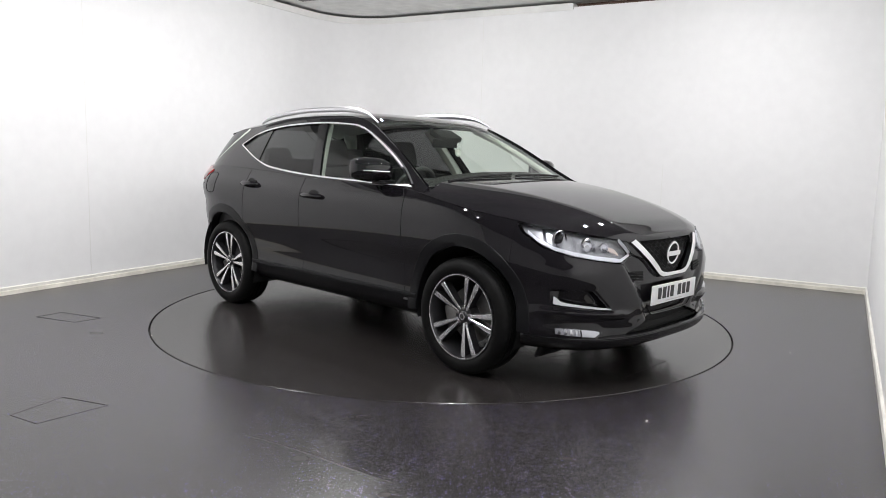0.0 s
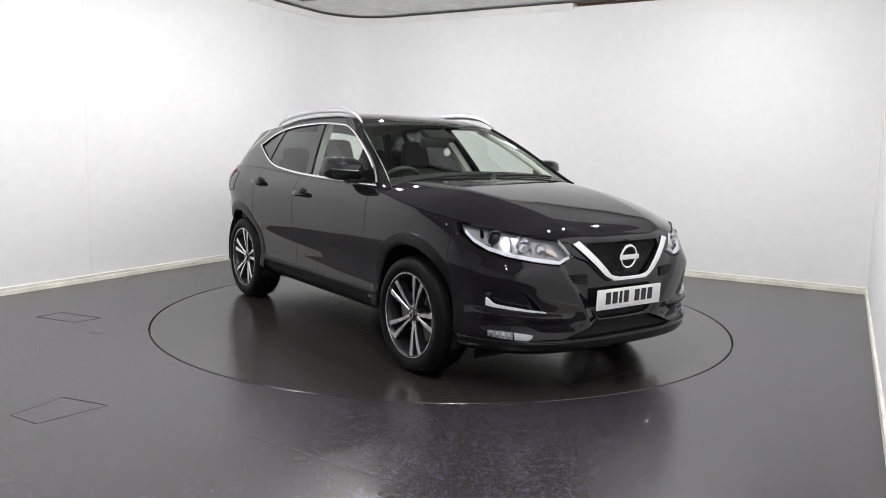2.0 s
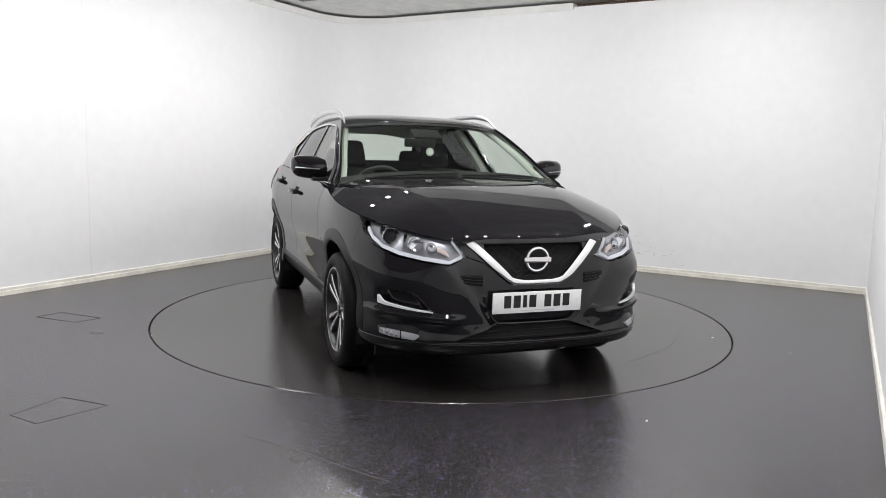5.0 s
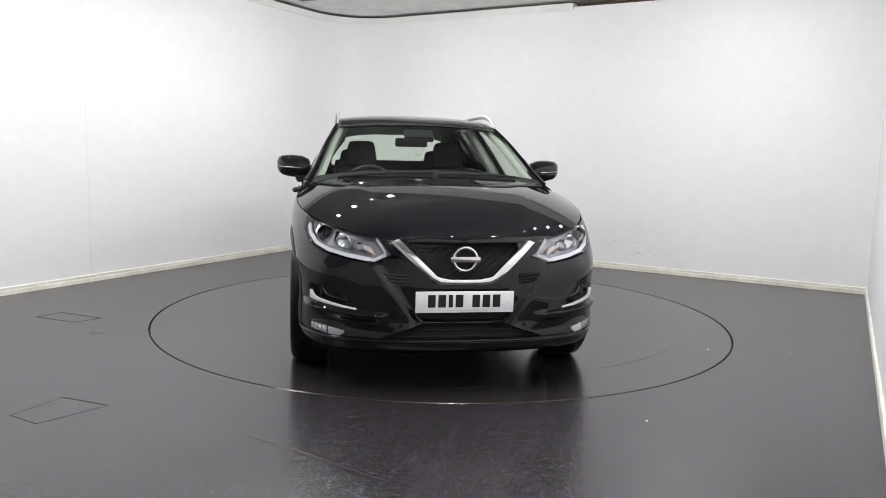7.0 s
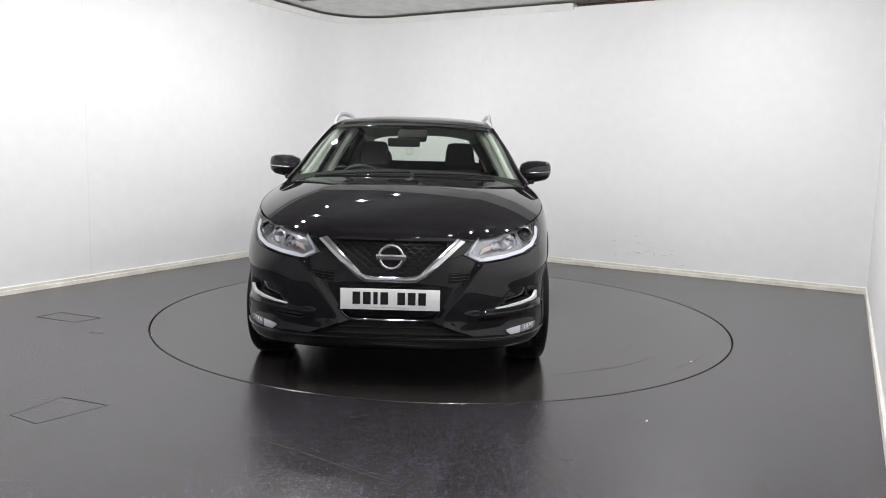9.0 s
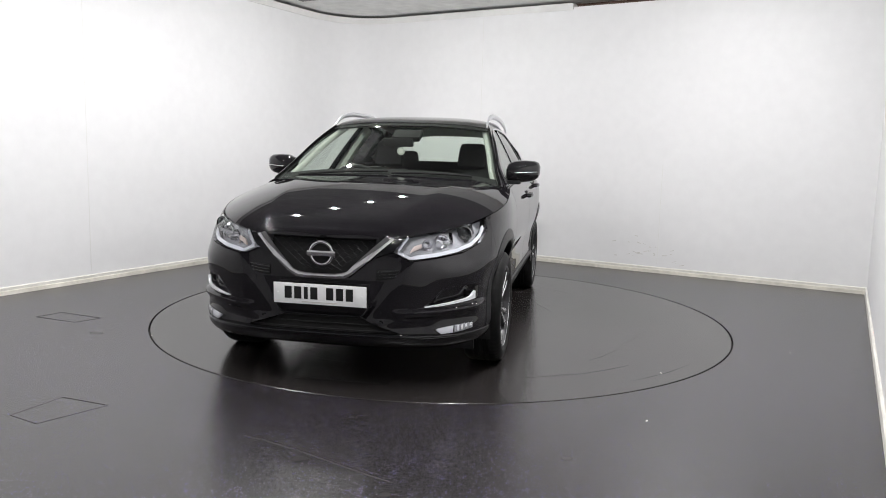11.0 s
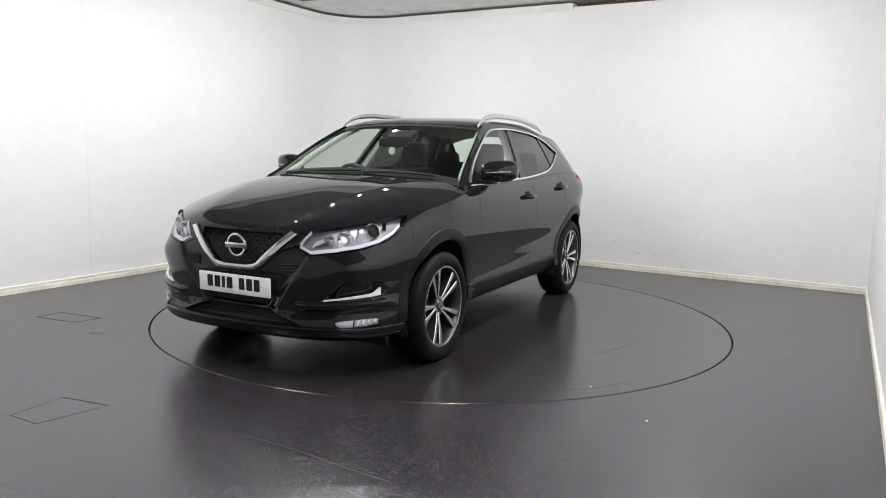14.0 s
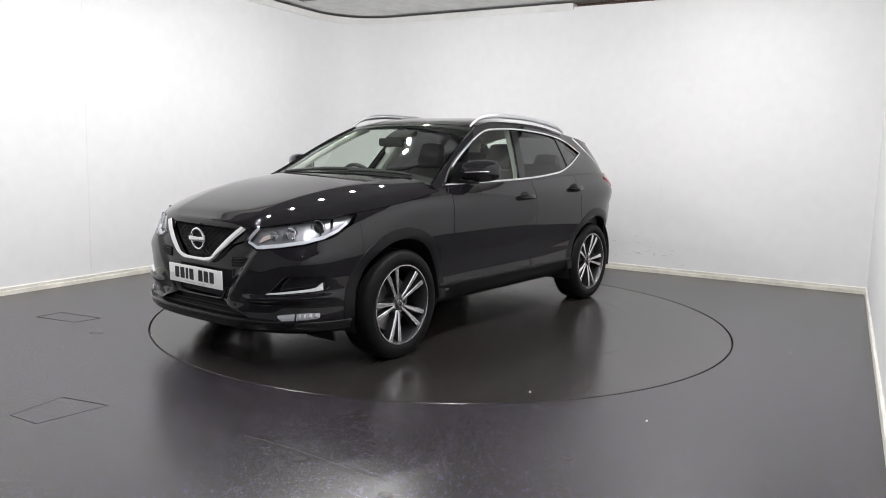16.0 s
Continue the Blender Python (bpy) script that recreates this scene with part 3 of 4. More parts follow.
def make_wheel(car):
    """A wheel in its own space: axle along y, the face towards +y."""
    w = new("wheel")
    bm = bmesh.new()
    half = 0.112
    prof = [(0.250, 0.098), (0.262, half), (0.290, half + 0.006), (0.318, half - 0.002), (0.334, half - 0.016), (TYRE_R - 0.002, half - 0.032),
            (TYRE_R, half - 0.045)]
    tread = []
    for c in (0.045, 0.015, -0.015, -0.045):
        tread += [(TYRE_R, c + 0.004), (TYRE_R - 0.007, c + 0.003), (TYRE_R - 0.007, c - 0.003), (TYRE_R, c - 0.004)]
    prof = prof + tread + [(r, -y) for r, y in reversed(prof)]
    rings = add_lathe(bm, prof, 180)
    for (r, y), ring in zip(prof, rings):
        if r > 0.338 and abs(y) > 0.05:
            for k, v in enumerate(ring):
                if k % 3 == 0:
                    f = 1 - 0.003 / r
                    v.co.x, v.co.z = v.co.x * f, v.co.z * f
    part("tyre", solid(bm), M_TYRE, w, "black rubber tyre with grooved tread", sharp=40)
    bm = bmesh.new()
    add_lathe(bm, [(0.256, 0.100), (0.251, 0.108), (0.243, 0.108), (0.236, 0.098), (0.230, 0.07), (0.222, 0.03), (0.218, -0.09), (0.250, -0.10)], 72)
    part("rim", solid(bm), M_RIM, w, "dark grey alloy rim barrel")
    bm = bmesh.new()
    add_lathe(bm, [(0.2500, 0.104), (0.2490, 0.1095), (0.2440, 0.1095), (0.240, 0.1005)], 72)
    part("rim_lip", solid(bm), M_CUT, w, "bright machined rim edge")
    bm = bmesh.new()
    add_lathe(bm, [(0.03, -0.02), (0.165, -0.02), (0.165, 0.0), (0.03, 0.0)], 48)
    part("brake_disc", solid(bm), M_DISC, w)
    bm = bmesh.new()
    add_box(bm, (0.10, 0.06, 0.16), (0.135, 0.005, 0.0), bevel=0.015)
    part("brake_caliper", bm, M_DISC, w)
    # five pairs of spokes: dark flanks, bright faces
    face, flank = None, None
    for i in range(5):
        for s in (-1, 1):
            m = pose(0, 0, 0, 0, 90 - 72 * i, 0)
            if face is None or s == 1 and i == 0:
                def bar(front, back, wide, narrow):
                    b = bmesh.new()
                    rows = []
                    for r, a, wd, dish in ((0.040, 0.10, narrow, 0.0), (0.085, 0.125, narrow * 1.05, 0.006), (0.14, 0.150, (wide + narrow) / 2, 0.014), (0.195, 0.165, wide, 0.020), (0.235, 0.172, wide * 1.08, 0.022)):
                        mid = s * (r * a + narrow * 0.42)
                        y = 0.072 + dish
                        rows.append([(r, y + front, mid - wd / 2), (r, y + front, mid + wd / 2), (r, y - back, mid + wd / 2 + 0.004), (r, y - back, mid - wd / 2 - 0.004)])
                    vs = add_grid(b, rows, wrap=True)
                    b.faces.new(vs[0]), b.faces.new(vs[-1])
                    return solid(b)
                f = part("spoke_face", bar(0.004, -0.0005, 0.024, 0.011), M_CUT, w, "bright machined spoke face", m)
                g = part("spoke", bar(0.0, 0.045, 0.031, 0.015), M_RIM, w, "dark grey spoke", m)
                if s == -1:
                    face, flank = f, g
                else:
                    face2, flank2 = f, g
            else:
                a, b = (face, flank) if s == -1 else (face2, flank2)
                again("spoke_face", a, w, m), again("spoke", b, w, m)
    bm = bmesh.new()
    add_lathe(bm, [(0.0005, 0.088), (0.020, 0.087), (0.027, 0.083), (0.031, 0.076), (0.062, 0.072), (0.066, 0.04), (0.066, -0.02)], 36)
    part("hub", solid(bm), M_RIM, w, "dark hub with centre cap")
    bm = bmesh.new()
    add_lathe(bm, [(0.014, 0.0885), (0.021, 0.0885), (0.021, 0.086), (0.014, 0.086)], 32, close=True)
    part("cap_ring", solid(bm), M_CHROME, w)
    for i in range(5):
        bm = bmesh.new()
        a = 2 * math.pi * (i + 0.5) / 5
        add_lathe(bm, [(0.0005, 0.083), (0.008, 0.082), (0.009, 0.07)], 10)
        part("wheel_nut", solid(bm), M_DISC, w, m=pose(0.047 * math.cos(a), 0, 0.047 * math.sin(a)))
    return w


def mount(src, x, y, turn, car):
    """Hangs a copy of the wheel's parts on the car; the wheel is a part and its pieces are sub-parts."""
    top = new("wheel")
    top.parent = car
    top.matrix_basis = pose(x, y, HUB, 0, turn, 0) if y > 0 else pose(x, y, HUB, 0, turn, 180)
    for c in list(src.children):
        o = new(c.name.split(".")[0], c.data)
        o.parent = top
        o.matrix_basis = c.matrix_basis
        if "label" in c:
            tagged(o, label=c["label"])


def strip_on(points, width, off, thick, material, name, car, label="", mirror=False):
    """A raised band on the nose: points are (y, z, half height) along it."""
    rows = []
    for y, z, h in points:
        rows.append([(front_x(y, z + d) + off, y, z + d) for d in steps(-h, h, 5)])
    if mirror:
        rows = mirrored(rows)
    bm = bmesh.new()
    add_grid(bm, rows)
    clean(bm)
    outward(bm, (0, 0, 0.6))
    return part(name, rim(bm, thick), material, car, label)


def build_shell(car):
    ks = [i / 96 for i in range(97)]
    def nominal(k):
        return 0.862 * math.sin(k * math.pi / 2)
    top = [(0, 0.604), (0.155, 0.606), (0.300, 0.735), (0.384, 0.744), (0.470, 0.704), (0.60, 0.721), (0.72, 0.744), (0.80, 0.786), (0.845, 0.853), (0.862, 0.905)]
    low = [(0, 0.398), (0.20, 0.398), (0.30, 0.365), (0.46, 0.312), (0.9, 0.312)]
    extra = [col_k(v) for v in (0.155, 0.20, 0.300, 0.384, 0.470, 0.50)]
    ks = sorted(set(ks + extra))
    cols = []
    for k in ks:
        y = nominal(k)
        lo = lin(y, low)
        for _ in range(4):
            lo = max(lin(y, low), arch(front_point(k, max(0.40, lo))[0], 0)) if front_point(k, max(0.4, lo))[0] < AXLE + ARCH_R else lin(y, low)
        cols.append([front_point(k, z, sculpt(y, z) if k < 0.985 else 0.0) for z in steps(lo, lin(y, top), 70)])
    rows = mirrored(cols[::-1])[:-1] + cols
    bm = bmesh.new()
    add_grid(bm, rows)
    clean(bm)
    outward(bm, (0, 0, 0.6))
    part("front_bumper", rim(bm, 0.03), M_PAINT, car, "gloss black front bumper")
    # intake behind the bumper's lower edge
    cols = []
    for k in ks:
        y = nominal(k)
        if y > 0.60:
            break
        cols.append([tuple(Vector(front_point(k, z)) - Vector((0.05, 0, 0))) for z in steps(0.26, 0.44, 6)])
    bm = bmesh.new()
    add_grid(bm, mirrored(cols[::-1])[:-1] + cols)
    outward(bm, (0, 0, 0.6))
    intake = part("lower_intake", rim(bm, 0.02), M_DARK, car, "black lower air intake")
    for z in (0.325, 0.355, 0.385):
        bm = bmesh.new()
        add_tube(bm, [(front_x(y, z) - 0.035, y, z) for y in steps(-0.5, 0.5, 25)], 0.004, 6)
        part("intake_bar", bm, M_DARK, intake)
    # lip
    cols = []
    for k in ks:
        p = front_point(k, 0.28)
        if p[0] < AXLE + ARCH_R + 0.004:
            break
        cols.append([front_point(k, z, o) for z, o in ((0.318, -0.03), (0.314, 0.0), (0.300, 0.008), (0.270, 0.008), (0.248, 0.0), (0.232, -0.03), (0.226, -0.12))])
    bm = bmesh.new()
    add_grid(bm, mirrored(cols[::-1])[:-1] + cols)
    outward(bm, (0, 0, 0.6))
    part("bumper_lip", rim(bm, 0.01), M_LIP, car, "satin black lower bumper lip")
    bm = bmesh.new()
    add_tube(bm, [front_point(k, 0.309, 0.006) for k in reversed(ks) if front_point(k, 0.3)[0] > AXLE + ARCH_R + 0.03][:-1] + [(x, -y, z) for x, y, z in (front_point(k, 0.309, 0.006) for k in ks if front_point(k, 0.3)[0] > AXLE + ARCH_R + 0.03)], 0.006, 8)
    part("lip_edge", bm, M_GLOSS, car, "glossy upper edge of the bumper lip")
    for y in (-0.66, 0.66):
        bm = bmesh.new()
        add_box(bm, (0.02, 0.24, 0.08), (1.80, y, 0.212), (0, 20, 0), bevel=0.008)
        part("air_deflector", bm, M_TRIM, car, "black flap ahead of the front wheel")
    # undertray behind the lip
    bm = bmesh.new()
    add_box(bm, (0.40, 1.2, 0.02), (1.75, 0, 0.240), bevel=0.005)
    part("undertray", bm, M_DARK, car)
    both(lambda r: side_panel("front_wing", DOOR_F + 0.0025, SEAM_F - 0.002, 0.36, car, r))

    def door(r):
        f = side_panel("front_door", DOOR_B + 0.0025, DOOR_F - 0.0025, 0.40, car, r)
        b = side_panel("rear_door", DOOR_R + 0.0025, DOOR_B - 0.0025, 0.40, car, r)
        side_panel("rear_quarter", SEAM_R, DOOR_R - 0.0025, 0.36, car, r)
        s = -1 if r else 1
        for d, x, z in ((f, -0.12, 0.957), (b, -1.07 + 0.13, 1.003)):
            y = side_y(x, z)
            bm = bmesh.new()
            add_tube(bm, [(x - 0.105, s * (y + 0.002), z), (x - 0.095, s * (y + 0.022), z), (x - 0.05, s * (y + 0.036), z + 0.001), (x + 0.04, s * (y + 0.036), z + 0.001), (x + 0.085, s * (y + 0.026), z), (x + 0.1, s * (y + 0.002), z)],
                     [0.012, 0.015, 0.0165, 0.0165, 0.016, 0.012], 10, 1.15)
            part("door_handle", solid(bm), M_PAINT, d, "gloss black pull handle")
            bm = bmesh.new()
            bmesh.ops.create_uvsphere(bm, u_segments=20, v_segments=10, radius=1, matrix=pose(x + 0.01, s * (y - 0.004), z) @ Matrix.Diagonal((0.062, 0.007, 0.042, 1)))
            part("handle_recess", bm, M_DARK, d, "dark recess behind the handle")
        # sill cladding
        rows = [[(x, s * (side_y(x, z) + o), z) for z, o in ((0.414, 0.003), (0.408, 0.013), (0.396, 0.013), (0.385, 0.006), (0.33, -0.022), (0.285, -0.050), (0.264, -0.075), (0.262, -0.16))] for x in steps(-AXLE + ARCH_R + 0.002, AXLE - ARCH_R - 0.002, 30)]
        bm = bmesh.new()
        add_grid(bm, rows)
        outward(bm, (0, 0, 0.6))
        part("sill_cladding", rim(bm, 0.005), M_TRIM, car, "satin black sill cladding")
        for c in (AXLE, -AXLE):
            rows = []
            for a in range(-6, 187, 4):
                ca, sa = math.cos(radians(a)), math.sin(radians(a))
                row = []
                for rad, o in ((ARCH_R + 0.066, 0.001), (ARCH_R + 0.063, 0.004), (ARCH_R + 0.02, 0.006), (ARCH_R - 0.004, 0.005), (ARCH_R - 0.008, 0.002), (ARCH_R - 0.006, -0.05)):
                    x, z = c + rad * ca, ARCH_Z + rad * sa
                    row.append((x, s * (side_y(x, max(z, 0.28)) + o), z))
                rows.append(row)
            bm = bmesh.new()
            add_grid(bm, rows)
            outward(bm, (c, 0, HUB))
            part("wheel_arch", rim(bm, 0.004), M_TRIM, car, "satin black wheel arch moulding")
            rows = [[(c + ARCH_R * 1.01 * math.cos(radians(a)), s * y, ARCH_Z + ARCH_R * 1.01 * math.sin(radians(a))) for y in (0.86, 0.70, 0.52)] for a in range(-22, 203, 9)]
            bm = bmesh.new()
            vs = add_grid(bm, rows)
            bm.faces.new([v[-1] for v in vs])
            part("wheel_liner", bm, M_DARK, car)
    both(door)
    # tail
    def rear_pt(k, z):
        y = side_y(SEAM_R, z) * math.sin(k * math.pi / 2)
        return (SEAM_R if k >= 1 else rear_x(y, z), y, z)
    for name, lo, hi, label in (("rear_bumper", 0.26, 0.60, "black rear bumper"), ("tailgate", 0.604, 1.118, "gloss black tailgate")):
        c = [[rear_pt(k, z) for z in steps(lo, hi, 10)] for k in ks]
        bm = bmesh.new()
        add_grid(bm, mirrored(c[::-1])[:-1] + c)
        clean(bm)
        outward(bm, (0, 0, 0.6))
        part(name, rim(bm, 0.02), M_PAINT, car, label)

    def tail_lamp(r):
        s = -1 if r else 1
        rows = []
        for f in steps(0, 1, 22):
            if f < 0.35:
                x = -1.62 - 0.14 * f / 0.35
                half, mid = 0.010 + 0.050 * f / 0.35, 1.082 - 0.02 * f / 0.35
                rows.append([(x, s * (side_y(x, z) + 0.010 * math.sin(math.pi * (q + 1) / 2) + 0.002), z) for q in steps(-1, 1, 9) for z in (mid + half * q,)])
            else:
                k = 1 - 0.5 * (f - 0.35) / 0.65
                rows.append([(p[0] - 0.016 * math.sin(math.pi * (q + 1) / 2) - 0.002, s * (p[1] + 0.006), p[2]) for q in steps(-1, 1, 9) for p in (rear_pt(min(k, 0.999), 1.062 + 0.060 * q),)])
        bm = bmesh.new()
        add_grid(bm, rows)
        clean(bm)
        outward(bm, (0, 0, 0.7))
        part("tail_light", rim(bm, 0.012), M_RED, car, "red wraparound tail light")
    both(tail_lamp)


def build_fuel_flap(car):
    """The outline of the filler flap on the right-hand rear quarter."""
    bm = bmesh.new()
    pts = []
    for k in range(33):
        a = 2 * math.pi * k / 32
        dx, dz = (math.copysign(abs(f) ** 0.5, f) for f in (math.cos(a), math.sin(a)))
        x, z = -1.56 + 0.082 * dx, 0.985 + 0.082 * dz
        pts.append((x, -side_y(x, z) - 0.0005, z))
    add_tube(bm, pts, 0.003, 6, caps=False)
    part("fuel_flap_seam", bm, M_DARK, car, "dark seam round the fuel filler flap")


def build_bonnet(car):
    """A crowned middle between two creases that run from the screen's corners to the bright V, and flanks that fall to the wings."""
    rows = []
    for i in range(44):
        x = 2.133 - (2.133 - 0.925) * ((i / 43) ** 1.6)
        e = smooth(x, BELT)
        w = max(0.02, side_y(x, e) - 0.004)
        c = max(spline(x, BONNET_C), e)
        yr = min(0.585 - 0.20 * (x - 0.95), 0.74 * w)
        zr = e + (c - e) * smooth(x, [(0.92, 0.80), (1.4, 0.93), (1.9, 0.99), (2.06, 0.93), (2.13, 0.80)])
        half = []
        for k in range(15):
            f = k / 14
            half.append((yr * f, c + (zr - c) * f * f))
        for k in range(1, 15):
            f = k / 14
            half.append((yr + (w - yr) * f, zr + (e - zr) * (0.50 * f + 0.50 * f ** 2.4)))
        rows.append([(x, -y, z) for y, z in half[:0:-1]] + [(x, y, z) for y, z in half])
    bm = bmesh.new()
    add_grid(bm, rows)
    clean(bm)
    outward(bm, (1.5, 0, 0.2))
    part("bonnet", rim(bm, 0.02), M_PAINT, car, "gloss black sculpted bonnet")


def build_cabin(car):
    # cowl
    bm = bmesh.new()
    rows = [[(x, y, (smooth(0.93, BELT) + 0.012 + (spline(0.93, BONNET_C) - smooth(0.93, BELT)) * (1 - abs(y / 0.80) ** 2.6)) - dz) for y in steps(-0.80, 0.80, 21)] for x, dz in ((0.99, 0.055), (0.945, 0.022), (0.90, 0.02), (0.84, 0.08))]
    add_grid(bm, rows)
    outward(bm, (0.9, 0, 0))
    part("cowl", rim(bm, 0.005), M_DARK, car, "black cowl under the windscreen")
    # windscreen, roof, rear glass
    for name, x0, x1, n, m, label in (("windscreen", 0.955, 0.185, 60, M_SCREEN, "green-tinted windscreen"), ("rear_window", -1.69, -1.99, 10, M_SIDE, "rear window")):
        bm = bmesh.new()
        add_grid(bm, top_sheet(x0, x1, n, 0.992))
        outward(bm, (-0.4, 0, 0.5))
        part(name, bm, m, car, label)
    bm = bmesh.new()
    add_grid(bm, top_sheet(0.19, -1.70, 40))
    outward(bm, (-0.4, 0, 0.5))
    part("roof", rim(bm, 0.03), M_PAINT, car, "gloss black roof")
    bm = bmesh.new()
    add_grid(bm, [[(x, y, z - 0.045) for x, y, z in r] for r in top_sheet(0.16, -1.66, 24, 0.96)])
    part("headlining", bm, M_LINING, car, "pale fabric headlining")
    # spoiler
    rows = [[(x, y, top_z(-1.69, y) + dz) for y in steps(-0.53, 0.53, 21)] for x, dz in ((-1.66, 0.008), (-1.72, 0.002), (-1.78, -0.010), (-1.785, -0.020), (-1.72, -0.03))]
    bm = bmesh.new()
    add_grid(bm, rows)
    outward(bm, (-1.7, 0, 1.3))
    part("roof_spoiler", rim(bm, 0.005), M_PAINT, car)
    # black frit bands round the windscreen, just inside the glass
    bm = bmesh.new()
    for a, b in (((0.235, 0.19), None), ((0.955, 0.865), None)):
        add_grid(bm, [[(x, y, z - 0.004) for x, y, z in r] for r in top_sheet(a[0], a[1], 4, 0.975)])
    for s in (-1, 1):
        add_grid(bm, [[(x, s * spline(x, CANT_Y) * q, top_z(x, spline(x, CANT_Y) * q) - 0.004) for q in (0.991, 0.980)] for x in steps(0.92, 0.19, 20)])
    part("windscreen_border", bm, M_DARK, car, "black border round the windscreen")

    def side(r):
        s = -1 if r else 1
        xs = sorted(set(round(v, 4) for v in steps(-1.98, 0.95, 60) + [-1.385, 0.835]))
        body, lo, hi = bmesh.new(), [], []
        for x in xs:
            b, e = smooth(x, BELT) - 0.002, spline(x, CANT_Z)
            if -1.385 <= x <= 0.835:
                l, u = smooth(x, DLO_LOW), smooth(x, DLO_TOP)
            else:
                l = u = b + (e - b) * 0.5 if e > b else b
            e = max(e, b + 0.001)
            l, u = min(max(l, b), e), min(max(u, b), e)
            lo.append([(x, s * glass_y(x, z), z) for z in steps(b, l, 5)])
            hi.append([(x, s * glass_y(x, z), z) for z in steps(u, e, 6)])
        add_grid(body, lo), add_grid(body, hi)
        add_grid(body, [[(x, s * spline(x, CANT_Y) * q, top_z(x, spline(x, CANT_Y) * q) + 0.001) for q in (1.0, 0.997, 0.994, 0.990)] for x in steps(0.94, 0.19, 24)])
        clean(body)
        outward(body, (-0.3, 0, 1.0))
        part("pillar_frame", rim(body, 0.010), M_PAINT, car, "gloss black window pillars and roof frame")
        for name, a, b, m, label in (("side_window", (0.82, 0.82), (-0.16, -0.36), M_SIDE, "green-tinted front side window"), ("side_window", (-0.22, -0.42), (-1.02, -1.055), M_PRIVACY, "dark privacy glass rear side window"), ("quarter_window", (-1.05, -1.085), (-1.375, -1.375), M_PRIVACY, "dark privacy glass quarter window")):
            rows = []
            for c in steps(0, 1, 24):
                row = []
                for f in steps(0, 1, 9):
                    x = a[0] + (a[1] - a[0]) * f + ((b[0] + (b[1] - b[0]) * f) - (a[0] + (a[1] - a[0]) * f)) * c
                    z = smooth(x, DLO_LOW) - 0.004 + (smooth(x, DLO_TOP) - smooth(x, DLO_LOW) + 0.008) * f
                    row.append((x, s * (glass_y(x, z) - 0.010), z))
                rows.append(row)
            bm = bmesh.new()
            add_grid(bm, rows)
            outward(bm, (-0.3, 0, 1.0))
            part(name, bm, m, car, label)
        for a, b in (((-0.145, -0.34), (-0.24, -0.435)), ((-1.012, -1.047), (-1.058, -1.093))):
            rows = []
            for c in steps(0, 1, 4):
                row = []
                for f in steps(0, 1, 8):
                    x = (a[0] + (a[1] - a[0]) * f) * (1 - c) + (b[0] + (b[1] - b[0]) * f) * c
                    z = smooth(x, DLO_LOW) + (smooth(x, DLO_TOP) - smooth(x, DLO_LOW)) * f
                    row.append((x, s * (glass_y(x, z) - 0.004), z))
                rows.append(row)
            bm = bmesh.new()
            add_grid(bm, rows)
            outward(bm, (-0.3, 0, 1.0))
            part("door_pillar", rim(bm, 0.02), M_GLOSS, car, "gloss black door pillar")
        # bright trim: along the sill of the windows, then round the tip and over their tops
        loop = [(x, smooth(x, DLO_LOW)) for x in steps(0.835, -1.385, 44)]
        bm = bmesh.new()
        add_tube(bm, [(x, s * (glass_y(x, z) + 0.004), z) for x, z in loop], 0.0050, 8, 1.5)
        over = [(x, smooth(x, DLO_TOP)) for x in steps(-1.385, 0.835, 50)]
        add_tube(bm, [(x, s * (glass_y(x, z) + 0.004), z) for x, z in over], [0.0056 + 0.008 * max(0, min(1, (x - 0.1) / 0.5)) for x, z in over], 8, 1.3)
        part("window_trim", solid(bm), M_CHROME, car, "chrome strip round the side windows", cleaned=False)
        # roof rail
        rail = [(0.235, 0.597, 1.478), (0.19, 0.594, 1.506), (0.11, 0.590, 1.540), (0.0, 0.587, 1.562), (-0.2, 0.585, 1.577), (-0.5, 0.580, 1.577), (-0.8, 0.576, 1.563), (-1.05, 0.572, 1.536), (-1.17, 0.570, 1.512), (-1.25, 0.568, 1.482)]
        path = [(x, s * smooth(x, [(a, b) for a, b, c in rail]), smooth(x, [(a, c) for a, b, c in rail]) - 0.005) for x in steps(0.235, -1.25, 40)]
        bm = bmesh.new()
        add_tube(bm, path, [0.006 + 0.0095 * min(1, 6 * min(i, 40 - i) / 40) for i in range(41)], 10, 1.25)
        part("roof_rail", solid(bm), M_SATIN, car, "satin silver roof rail")
        # door mirror
        mir = new("wing_mirror")
        mir.parent = car
        bm = bmesh.new()
        rows = []
        for f, sx, sz, dz in ((0.0, 0.045, 0.040, -0.012), (0.06, 0.068, 0.058, -0.006), (0.25, 0.085, 0.070, 0), (0.55, 0.086, 0.071, 0.004), (0.82, 0.076, 0.064, 0.008), (0.95, 0.056, 0.050, 0.012), (1.0, 0.030, 0.026, 0.014)):
            y = 0.796 + 0.230 * f
            row = []
            for k in range(20):
                a = 2 * math.pi * k / 20
                ca, sa = math.cos(a), math.sin(a)
                ex = math.copysign(abs(ca) ** 0.7, ca)
                ez = math.copysign(abs(sa) ** 0.75, sa)
                row.append((0.54 - 0.06 * f + (sx * 1.35 * ex if ex > 0 else 0.70 * sx * ex), s * y, 1.156 + dz + 1.10 * sz * ez))
            rows.append(row)
        vs = add_grid(bm, rows, wrap=True)
        bm.faces.new(vs[0]), bm.faces.new(vs[-1])
        part("mirror_housing", solid(bm), M_PAINT, mir, "gloss black mirror housing")
        bm = bmesh.new()
        add_tube(bm, [(0.645 - 0.075 * f * f, s * (0.86 + 0.15 * f), 1.150 + 0.008 * f) for f in steps(0, 1, 6)], 0.003, 6)
